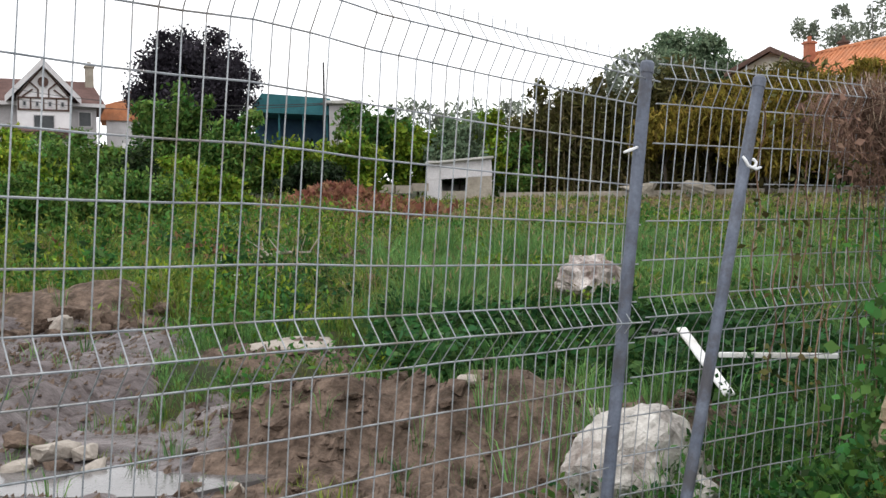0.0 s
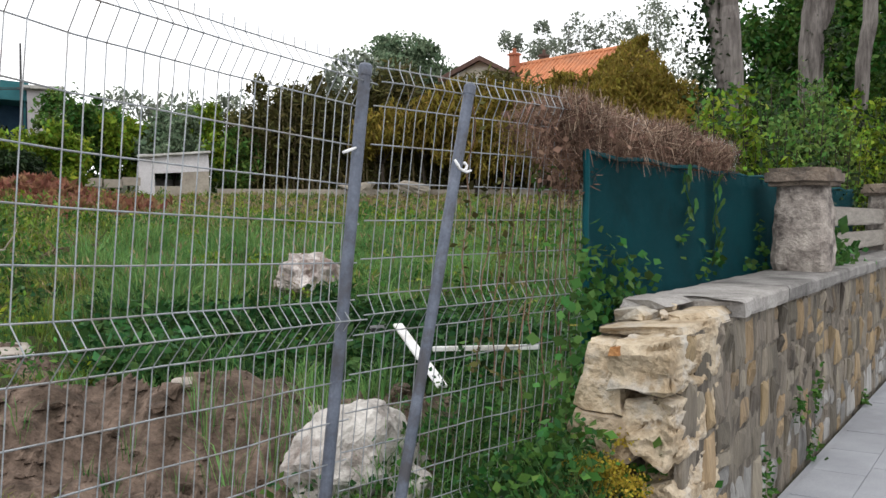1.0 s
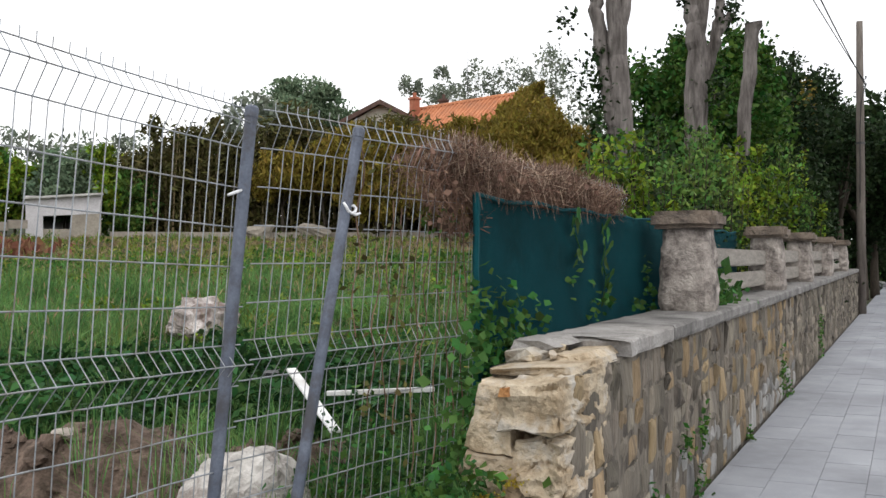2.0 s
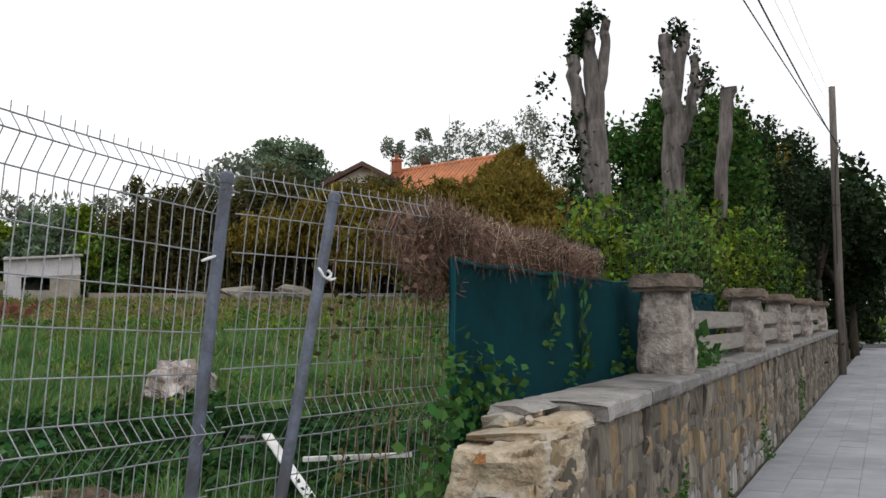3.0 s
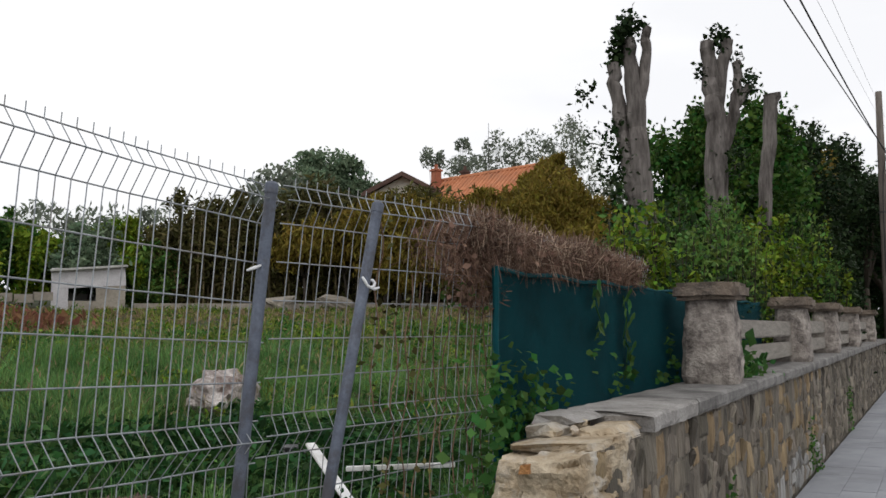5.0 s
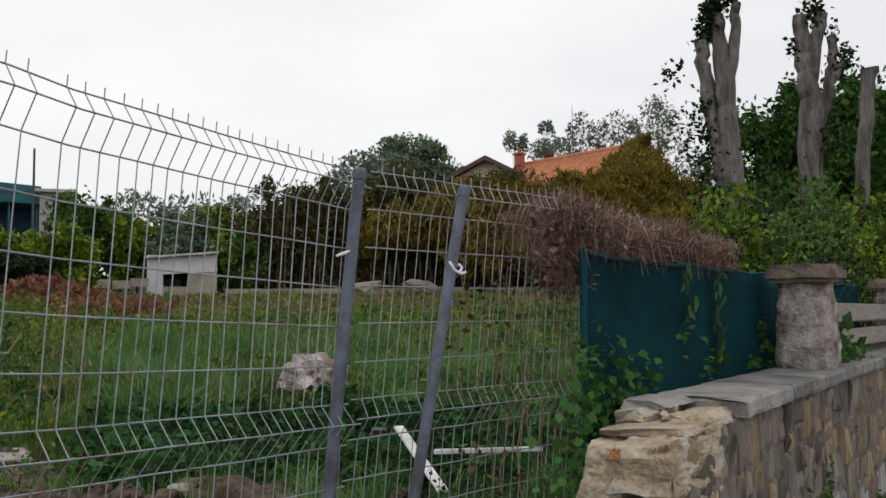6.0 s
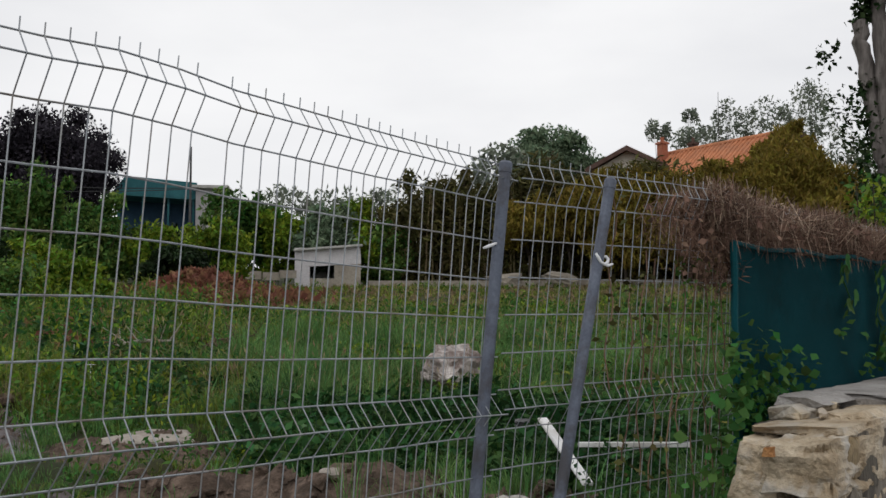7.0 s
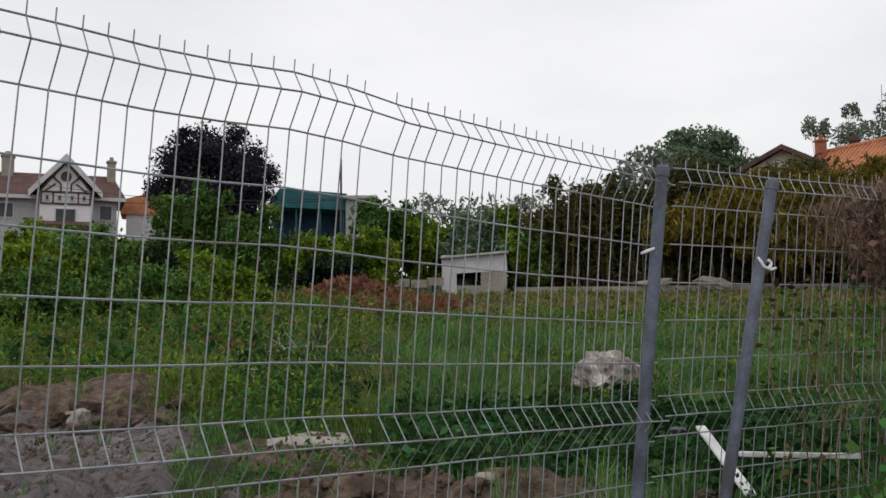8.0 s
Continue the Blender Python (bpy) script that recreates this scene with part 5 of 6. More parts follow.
# broad-leaved weeds in clumps
clumps, yclumps = [], []
for i in range(600):
    x, y = (float(v[0]) for v in scatter(1, 6, 26, -30, 32))
    if not behind_fence(np.array(x), np.array(y)) or bare(np.array([x]), np.array([y]))[0]:
        continue
    r = math.hypot(x, y)
    s = 0.10 + (0.010 * r * grng.random() + 0.1 if math.degrees(math.atan2(x, y)) < -7 else 0.004 * r * grng.random())
    k = int(170 + 90 * grng.random())
    p = np.array((x, y, gz(x, y) + s * 0.5)) + grng.normal(size=(k, 3)) * np.array((s, s, s * 0.7))
    (clumps if grng.random() < 0.7 else yclumps).append(leaf_quads(p, 0.012 + 0.002 * r, 2.4, 0, 0.5, grng))
weeds = tagged(new("field_weeds"), "clumps of broad-leaved green weeds in the field", "weeds", kind="stuff")
quads("weed_leaves", np.concatenate(clumps), WEED, weeds)
quads("pale_weed_leaves", np.concatenate(yclumps), YELLOWSHRUB, weeds)

# tall stalks with small leaves, thick to the side of the mud
stalks, sleaf, ytall = [], [], []
for n, r0, r1, a0, a1, hh in ((1500, 9.5, 16, -30, -1, 0.45), (2600, 16, 30, -30, -2, 0.7), (900, 9, 24, -1, 30, 0.45), (350, 26, 40, -12, 25, 0.34)):
    x, y = scatter(n, r0, r1, a0, a1)
    keep = behind_fence(x, y) & (bare(x, y) == 0) & (smooth_noise(x, y, 1.6, 31) > 0.4)
    x, y = x[keep], y[keep]
    r = np.hypot(x, y)
    h = hh * (0.5 + 0.9 * smooth_noise(x, y, 1.1, 32))
    b = blades(x, y, h, 0.0012 * r.mean() * 0.55, 0.25)
    stalks.append(b)
    for t in range(9):
        q = grng.uniform(0.25, 1.0, len(x))[:, None]
        pos = b[:, 0] * (1 - q) + b[:, 2] * q + grng.normal(size=(len(x), 3)) * 0.05
        lf = leaf_quads(pos, 0.0016 * r.mean(), 3.4, 0, 0.6, grng)
        (sleaf if t % 3 else ytall).append(lf)
tall = tagged(new("tall_weeds"), "tall leafy weed stalks, olive and tan, in the field", "weeds", kind="stuff")
quads("stalks", np.concatenate(stalks), MEADOW, tall)
quads("stalk_leaves", np.concatenate(sleaf), MEADOW, tall)
quads("pale_stalk_leaves", np.concatenate(ytall), WEED, tall)

# reddish dock on the low heap, and scattered stems
red = []
for cx, cy, sx, sy, n, h in ((-3.1, 27.5, 1.2, 0.7, 4200, 0.45), (-4.2, 25.0, 0.9, 1.0, 800, 0.35), (-5.6, 20.0, 1.2, 1.6, 350, 0.4), (-3.3, 13.8, 0.35, 0.4, 130, 0.35), (-4.9, 16.5, 0.8, 0.8, 200, 0.4)):
    p = np.stack([cx + grng.normal(size=n) * sx, cy + grng.normal(size=n) * sy, np.zeros(n)], 1)
    p[:, 2] = field_z(p[:, 0], p[:, 1]) + grng.random(n) * h
    red.append(leaf_quads(p, 0.006 * cy, 2.2, 0, 0.5, grng))
dock = tagged(new("dock_plants"), "rust-red dock and dead weed stems on a low heap", "weeds", kind="stuff")
quads("dock_leaves", np.concatenate(red), REDWEED, dock)

# cut branches lying in the grass
for x, y, a, l in ((-1.35, 14.2, 20, 1.3), (-2.3, 13.2, 95, 0.9), (-1.1, 14.8, 35, 1.1)):
    bm = bmesh.new()
    d = Vector((math.sin(radians(a)), math.cos(radians(a)), 0.12))
    o = Vector((0, 0, 0.25))
    tube(bm, [o - d * l * 0.5, o + Vector((0, 0, 0.05)), o + d * l * 0.5], [0.03, 0.026, 0.012], 6)
    wood = CREEPER if a != 95 else SLAB
    ob = tagged(part("fallen_branch", bm, wood), "dry cut branch lying in the grass", "branch", group="fallen branches")
    for k in range(7):
        s = o + d * l * (k / 7 - 0.4)
        part("twig", tube(bmesh.new(), [s, s + Vector((grng.normal() * 0.2, grng.normal() * 0.2, 0.25))], [0.012, 0.004], 4), wood, ob)
    ob.location = (x, y, gz(x, y))

# small flowers
for (x, y), col in zip(((-2.35, 10.6), (3.05, 6.6), (-3.0, 12.6), (0.4, 11.0)), (TIE, SEDUM, TIE, SEDUM)):
    bm = bmesh.new()
    h = 0.42
    tube(bm, [(0, 0, 0), (0.01, 0, h)], [0.004, 0.003], 4)
    for k in range(8):
        a = k * math.pi / 4
        vs = [bm.verts.new((math.cos(a + da) * rr + 0.01, math.sin(a + da) * rr, h + 0.01)) for da, rr in ((0, 0.006), (0.3, 0.04), (0, 0.055), (-0.3, 0.04))]
        bm.faces.new(vs)
    ob = tagged(part("wildflower", bm, col), "small wildflower head above the grass", "flower", group="wildflowers")
    ob.location = (x, y, gz(x, y))

# ---------------------------------------------------------------- verge weeds, ivy and creeper
verge = tagged(new("verge_weeds"), "green weeds crowding the verge below the netting", "weeds", kind="stuff")
n = 14000
al, ac = grng.uniform(2.2, 4.5, n), grng.normal(1.95, 0.42, n)
keep = (ac > 1.42) & (ac < 3.2)
al, ac = al[keep], ac[keep]
x, y = al * math.sin(AZ) - ac * math.cos(AZ), al * math.cos(AZ) + ac * math.sin(AZ)
h = 0.12 + 0.42 * np.clip((al - 2.6) / 1.6, 0, 1) * smooth_noise(x, y, 0.4, 20) * 1.3
p = np.stack([x, y, field_z(x, y) + h * grng.random(len(x))], 1)
quads("verge_leaves", leaf_quads(p[::3], 0.034, 1.5, 0.15, 0.25, grng), WEED, verge)
# shade among the weeds is put into colour: two leaves in three are darker
quads("shaded_verge_leaves", leaf_quads(np.delete(p, np.s_[::3], 0), 0.026, 1.7, 0.15, 0.25, grng), NETTLE, verge)
xx, yy = x[::4], y[::4]
quads("verge_grass", blades(xx, yy, np.full(len(xx), 0.24), 0.003, 0.6), GRASS, verge)
quads("dry_verge_grass", blades(xx[::2] + 0.02, yy[::2], np.full(len(xx[::2]), 0.17), 0.0025, 0.9), DRYGRASS, verge)

ivy = tagged(new("ivy"), "bright green ivy climbing the edge of the netting", "ivy", kind="stuff")
iv, big = [], []
for al, z, s, n in ((3.82, 1.30, 0.07, 36), (3.95, 1.15, 0.10, 70), (4.05, 0.98, 0.14, 130), (4.2, 1.12, 0.12, 70), (4.36, 1.03, 0.1, 60), (3.8, 0.8, 0.15, 150), (3.95, 0.6, 0.18, 170), (3.65, 0.5, 0.18, 150), (4.25, 1.33, 0.05, 12), (4.48, 1.16, 0.07, 26),
                    (5.2, 1.36, 0.05, 10), (5.76, 1.28, 0.07, 16), (5.53, 1.17, 0.07, 16), (6.82, 1.4, 0.06, 14), (6.95, 1.2, 0.09, 34), (5.95, 1.22, 0.05, 9), (6.6, 1.18, 0.06, 12), (4.7, 1.2, 0.05, 8)):
    p = np.stack([al + grng.normal(size=n) * s, 1.69 + grng.normal(size=n) * 0.02, z + grng.normal(size=n) * s * 1.1], 1)
    iv.append(np.array([on_wall(*q) for q in p]))
quads("ivy_leaves", leaf_quads(np.concatenate(iv), 0.042, 1.3, 0.25, 0, grng), IVY, ivy)


def ivy_leaf(bm, at, size, spin, tilt):
    out = ((0, -0.5), (0.28, -0.42), (0.5, -0.1), (0.26, 0.02), (0.2, 0.3), (0, 0.6), (-0.2, 0.3), (-0.26, 0.02), (-0.5, -0.1), (-0.28, -0.42))
    m = WALLFRAME @ pose(*at, 90 + tilt, 0, 0) @ pose(0, 0, 0, 0, 0, spin)
    mid = bm.verts.new(m @ Vector((0, 0, -0.08 * size)))
    vs = [bm.verts.new(m @ Vector((u * size, v * size, 0.05 * size * abs(u)))) for u, v in out]
    for k in range(len(vs)):
        bm.faces.new((mid, vs[k], vs[(k + 1) % len(vs)]))


for strand in (((5.25, 1.76), (5.22, 1.70), (5.36, 1.57), (5.27, 1.52)), ((5.82, 1.73), (5.84, 1.66), (5.88, 1.58), (5.80, 1.47), (5.9, 1.40), (5.86, 1.31))):
    bm = bmesh.new()
    tube(bm, [on_wall(a, 1.705, z) for a, z in strand], [0.004] * len(strand), 5)
    for a, z in strand:
        ivy_leaf(bm, (a + 0.02, 1.68, z), 0.10, grng.uniform(120, 240), grng.uniform(-15, 30))
        ivy_leaf(bm, (a - 0.05, 1.685, z - 0.04), 0.06, grng.uniform(100, 260), grng.uniform(-15, 30))
    tagged(part("ivy_strand", bm, IVY), "single ivy runner hanging over the netting", "ivy", group="ivy runners")

# dry creeper matted along the top of the fence
creeper = tagged(new("dry_creeper"), "matted dry brown creeper draped over the fence top", "creeper", kind="stuff")


def stems(n, place, length, width, droop, spread=(0.8, 0.8, 0.55)):
    """Short bent twigs as thin strips."""
    p = place(n)
    d = grng.normal(size=(n, 3)) * np.array(spread)
    d[:, 2] -= droop * grng.random(n)
    d /= np.linalg.norm(d, axis=1)[:, None]
    l = length * grng.uniform(0.4, 1.5, n)
    side = np.cross(d, grng.normal(size=(n, 3)))
    side /= np.linalg.norm(side, axis=1)[:, None]
    w = side * (width * grng.uniform(0.5, 1.5, n))[:, None]
    e = d * l[:, None]
    return np.stack([p - e / 2 - w, p - e / 2 + w, p + e / 2 + w * 0.4, p + e / 2 - w * 0.4], 1)


A2 = radians(59.2)
D2 = Vector((math.sin(A2), math.cos(A2), 0))


def on_panel(n):
    s = 0.80 + 0.66 * grng.random(n) ** 0.5
    low = 1.95 - (0.08 + 0.28 * np.clip((s - 0.78) / 0.5, 0, 1)) * grng.random(n) ** 1.3
    z = low + 0.03 * np.sin(s * 14) + grng.normal(size=n) * 0.02
    o = grng.normal(size=n) * 0.03
    return np.stack([P1.x + D2.x * s + D2.y * o, P1.y + D2.y * s - D2.x * o, z], 1)


def on_top(n):
    a = grng.uniform(3.85, 6.35, n)
    base = 1.79
    topz = 2.0 - 0.012 * (a - 3.85) + 0.025 * np.sin(a * 5) + 0.02 * np.sin(a * 13)
    z = base + (topz - base) * grng.random(n) ** 0.8
    o = 1.86 + grng.normal(size=n) * 0.07
    return np.stack([a * math.sin(AZ) - o * math.cos(AZ), a * math.cos(AZ) + o * math.sin(AZ), z], 1)


quads("brown_stems", np.concatenate([stems(1100, on_panel, 0.12, 0.0015, 0.8, (0.5, 0.5, 0.8)), stems(9000, on_top, 0.1, 0.0016, 0.5), stems(18000, on_top, 0.13, 0.0014, 1.6, (0.35, 0.35, 0.8))]), CREEPER, creeper)
crest = stems(6000, on_top, 0.13, 0.0016, 0.5, (0.6, 0.6, 0.5))
crest = crest[crest[:, 0, 2] > 1.91]
quads("straw_stems", np.concatenate([crest, stems(3600, on_top, 0.14, 0.0014, 1.4, (0.35, 0.35, 0.8))]), STRAW, creeper)
cp = on_panel(160)
quads("dead_leaves", leaf_quads(np.concatenate([cp, on_top(1400)]), 0.03, 1.4, 0.3, 0, grng), CREEPER, creeper)

# creeper strings hanging down the mesh
for s, z0, z1 in ((0.62, 1.95, 1.2), (0.80, 1.75, 0.85), (0.88, 1.72, 0.8), (0.98, 1.7, 0.55), (1.06, 1.7, 1.0), (1.14, 1.72, 0.6), (1.22, 1.7, 0.5), (1.28, 1.7, 0.7), (1.34, 1.7, 0.5), (0.72, 1.6, 0.9)):
    bm = bmesh.new()
    n = 12
    pts = [P1 + D2 * (s + 0.02 * math.sin(k * 1.3 + s * 40) - 0.006 * k) + Vector((0.012, -0.015, z0 + (z1 - z0) * k / (n - 1))) for k in range(n)]
    tube(bm, pts, [0.003] * n, 5)
    holder = tagged(part("creeper_strand", bm, CREEPER), "thin dry creeper strand hanging on the mesh", "creeper", group="creeper strands")
    pv = np.array(pts)[grng.integers(0, n, 26)] + grng.normal(size=(26, 3)) * 0.02
    quads("strand_leaves", leaf_quads(pv, 0.022, 1.6, 0.4, 0, grng), CANELEAF if s < 1.0 else WEED, holder, "small leaves")

# growth on the coping behind the first pillar, and at the wall's foot
tuft = tagged(new("coping_ivy"), "dark ivy spilling over the coping behind a pillar", "ivy", kind="stuff")
p = []
for al, ac, z, s, n in ((7.5, 1.45, 1.3, 0.11, 200), (7.75, 1.42, 1.22, 0.12, 180), (8.1, 1.4, 1.17, 0.1, 90), (7.5, 1.5, 1.5, 0.09, 120), (8.5, 1.35, 1.14, 0.06, 30)):
    q = np.stack([al + grng.normal(size=n) * s * 1.2, ac + grng.normal(size=n) * 0.07, np.maximum(1.13, z + grng.normal(size=n) * s)], 1)
    p.append(np.array([on_wall(*v) for v in q]))
quads("ivy_leaves", leaf_quads(np.concatenate(p), 0.07, 1.3, 0.25, 0, grng), IVY, tuft)
wall_weeds = tagged(new("wall_weeds"), "small green weeds rooted in the stone wall", "weeds", kind="stuff")
ww = []
for al, ac, z, s, n in ((5.75, 1.17, 0.38, 0.05, 40), (6.25, 1.17, 0.4, 0.06, 60), (6.1, 1.16, 0.04, 0.05, 36), (10.6, 1.17, 0.28, 0.1, 90), (11.0, 1.16, 0.05, 0.08, 60), (15.4, 1.17, 0.35, 0.16, 160), (8.2, 1.16, 0.03, 0.05, 36), (5.0, 1.17, 0.12, 0.06, 50)):
    q = np.stack([al + grng.normal(size=n) * s, ac + grng.normal(size=n) * 0.02, np.maximum(0.01, z + grng.normal(size=n) * s * 1.3)], 1)
    ww.append(np.array([on_wall(*v) for v in q]))
quads("weed_leaves", leaf_quads(np.concatenate(ww), 0.028, 1.5, 0.2, 0, grng), WEED, wall_weeds)

# yellow sedum at the foot of the broken end
sed = thing("sedum_plant", "yellow flowering sedum clump at the wall's broken end", "plant", on_wall(3.54, 1.47, gz(*on_wall(3.54, 1.47)[:2]) - 0.07))
heads = grng.normal(size=(26, 3)) * np.array((0.075, 0.07, 0.05)) + np.array((0, 0, 0.2))
p = heads[grng.integers(0, 26, 3200)] + grng.normal(size=(3200, 3)) * np.array((0.028, 0.028, 0.016))
quads("bloom", leaf_quads(p, 0.012, 1.1, 0, 0.2, grng), SEDUM, sed)
p = grng.normal(size=(120, 3)) * np.array((0.12, 0.1, 0.07)) + np.array((0.12, 0.05, 0.15))
quads("leaves", leaf_quads(p, 0.035, 1.3, 0, 0.1, grng), WEED, sed)

# ---------------------------------------------------------------- rocks, rubble and boards


def stone_thing(name, label, category, size, at, turn, seed, material, group="", detail=3, rough=0.05, corners=18, sink=0.0, ball=False):
    ob = tagged(part(name, rock(size, seed, detail, rough, corners, 0.3, ball), material), label, category, group)
    ob.matrix_world = pose(at[0], at[1], at[2] - sink, *turn)
    return ob


stone_thing("boulder", "large whitish boulder lying behind the leaning posts", "boulder", (0.72, 0.58, 0.60), (0.93, 4.56, 0.30), (0, 0, 12), 5, BOULDER, detail=3, corners=46, ball=True, rough=0.07)
stone_thing("rock", "pale broken rock beside the boulder", "rock", (0.34, 0.3, 0.24), (1.13, 4.25, 0.2), (10, 0, 50), 8, BOULDER, "rocks by the fence")
stone_thing("rock", "pale broken rock beside the boulder", "rock", (0.3, 0.28, 0.2), (1.27, 4.1, 0.14), (0, 12, 10), 9, BOULDER, "rocks by the fence")
stone_thing("rock", "pale rock half sunk in the verge", "rock", (0.26, 0.22, 0.2), tuple(on_wall(3.1, 1.62, 0.22)), (0, 0, 10), 10, BOULDER, "rocks by the fence")
stone_thing("boulder", "pale streaked boulder sitting in the tall grass", "boulder", (1.02, 0.75, 0.62), (1.78, 11.2, gz(1.78, 11.2) + 0.2), (0, 0, 30), 6, FAR_BOULDER, detail=3, corners=22, ball=True, rough=0.1)
stone_thing("stone_slab", "flat pale stone slab lying on the soil", "slab", (0.78, 0.5, 0.11), (-1.33, 8.3, 0.42), (4, 5, 10), 12, SLAB, detail=3, rough=0.03)
stone_thing("stone_slab", "dark flat slab under the pale one", "slab", (0.95, 0.7, 0.14), (-1.35, 8.3, 0.33), (0, 2, 30), 13, SOIL, detail=3, rough=0.04)
for i, (x, y, s) in enumerate(((-2.42, 5.35, 0.17), (-2.22, 5.3, 0.2), (-2.05, 5.32, 0.16), (-2.12, 5.12, 0.13), (-2.35, 5.1, 0.12), (-1.93, 5.12, 0.12), (-2.5, 5.15, 0.14))):
    stone_thing("rubble_stone", "broken pale rubble lying in the mud", "rubble", (s * 1.5, s, s * 0.7), (x, y, gz(x, y) + s * 0.2), (0, 8, i * 50), 60 + i, SLAB if i % 3 else SOIL, "rubble in the mud", 2, 0.05, 12)
for i in range(130):
    x, y = (float(v[0]) for v in scatter(1, 4.6, 6.6, -16, 16)) if i < 104 else (float(v[0]) for v in scatter(1, 9.6, 11, -27, -16))
    s = float(grng.uniform(0.04, 0.13)) if i < 104 else float(grng.uniform(0.12, 0.3))
    stone_thing("soil_clod", "crumbling brown clod of dug earth", "clod", (s * 1.3, s, s * 0.8), (x, y, gz(x, y) + s * 0.15), (0, 0, i * 37), 100 + i, SOIL if i % 29 else SLAB, "clods of earth", 2, 0.09, 12)
crumbs = tagged(new("soil_crumbs"), "fine crumbs and pebbles scattered over bare soil", "soil", kind="stuff")
cv, cf = [], []
for i in range(8000):
    x, y = (float(v[0]) for v in scatter(1, 4.3, 10.5, -29, 18))
    if bare(np.array([x]), np.array([y]))[0] == 0:
        continue
    s = float(grng.uniform(0.008, 0.028)) * (1.0 if grng.random() < 0.92 else 2.2)
    z = gz(x, y)
    k = len(cv)
    cv += [(x + math.cos(t) * s, y + math.sin(t) * s, z + s * q) for t, q in ((0.2, -0.4), (1.9, -0.2), (3.4, -0.4), (4.9, -0.2), (1.0, 0.8))]
    cf += [(k, k + 1, k + 4), (k + 1, k + 2, k + 4), (k + 2, k + 3, k + 4), (k + 3, k, k + 4), (k, k + 2, k + 1), (k, k + 3, k + 2)]
raw("crumbs", cv, cf, SOIL, crumbs)

bm = bmesh.new()
ring = [bm.verts.new((-1.75 + 0.8 * math.cos(a) * (1 + 0.2 * math.sin(3 * a)), 4.88 + 0.36 * math.sin(a) * (1 + 0.15 * math.cos(2 * a)), 0)) for a in np.linspace(0, 2 * math.pi, 40)[:-1]]
low = [bm.verts.new((v.co.x, v.co.y, -0.06)) for v in ring]
bm.faces.new(ring)
for k in range(len(ring)):
    bm.faces.new((ring[k], low[k], low[(k + 1) % len(ring)], ring[(k + 1) % len(ring)]))
bmesh.ops.recalc_face_normals(bm, faces=bm.faces)
pud = tagged(part("puddle", bm, PUDDLE), "shallow grey puddle in the rutted mud", "water", kind="structure")
pud.location = (0, 0, gz(-1.75, 4.88) + 0.075)


def board(at0, at1, w, th, label):
    a, b = Vector(at0), Vector(at1)
    d = b - a
    bm = boxmesh((w, d.length, th), (0, 0, 0), bevel=0.004)
    ob = tagged(part("board", bm, BOARD), label, "board", group="discarded boards")
    ob.matrix_world = Matrix.Translation((a + b) / 2) @ d.to_track_quat("Y", "Z").to_matrix().to_4x4()
    return ob


board((1.46, 5.80, 0.82), (1.51, 4.98, 0.56), 0.062, 0.02, "white painted board leaning in the grass")
board((1.68, 5.76, 0.66), (2.32, 5.52, 0.68), 0.035, 0.03, "thin white batten lying level in the weeds")
tagged(part("dark_sheet", rock((0.5, 0.35, 0.1), 90, 2, 0.1), GREYSTEEL), "crumpled dark plastic lying in the grass", "litter").matrix_world = pose(1.75, 7.2, gz(1.75, 7.2) + 0.3, 10, 10, 20)

# ---------------------------------------------------------------- broken end of the wall


def end_stone(outline, a0, a1, seed, material=BROKEN, label="pale broken limestone block", slant=0.06, rough=0.016, grow=1.0):
    """A broken block: its end outline in (across, z), run back into the wall, roughened."""
    r = np.random.default_rng(seed)
    a0, a1 = a0 - 0.11, a1 - 0.02
    cy = sum(y for y, _ in outline) / len(outline)
    cz = sum(z for _, z in outline) / len(outline)
    bm = bmesh.new()
    front, mid, back = [], [], []
    for y, z in outline:
        out = a0 + slant * r.random()
        front.append(bm.verts.new((out + 0.035, cy + (y - cy) * 0.9, cz + (z - cz) * 0.9)))
        mid.append(bm.verts.new((out + 0.075, cy + (y - cy) * grow, cz + (z - cz) * grow)))
        back.append(bm.verts.new((a1, cy + (y - cy) * grow, cz + (z - cz) * grow)))
    n = len(outline)
    for u, v in ((front, mid), (mid, back)):
        for k in range(n):
            bm.faces.new((u[k], u[(k + 1) % n], v[(k + 1) % n], v[k]))
    bmesh.ops.triangulate(bm, faces=[bm.faces.new(front[::-1]), bm.faces.new(back)])
    bmesh.ops.triangulate(bm, faces=bm.faces)
    for _ in range(4):
        long = [e for e in bm.edges if e.calc_length() > 0.026]
        bmesh.ops.subdivide_edges(bm, edges=long, cuts=1)
        bmesh.ops.triangulate(bm, faces=bm.faces)
    off = Vector(r.uniform(0, 60, 3))
    for v in bm.verts:
        q = Vector((v.co.x, v.co.y, v.co.z * 1.8))
        d = noise.fractal(q * 6 + off, 1.0, 2.0, 4) * rough + noise.noise(q * 16 + off) * rough * 0.5
        crack = max(0.0, 1 - abs(noise.noise(q * 4.5 + off)) / 0.07)
        v.co += (v.co - Vector(((a0 + a1) / 2, cy, cz))).normalized() * (d - 1.1 * rough * crack)
    bmesh.ops.recalc_face_normals(bm, faces=bm.faces)
    bmesh.ops.transform(bm, matrix=WALLFRAME, verts=bm.verts)
    return part("end_stone", bm, material, wall, label)


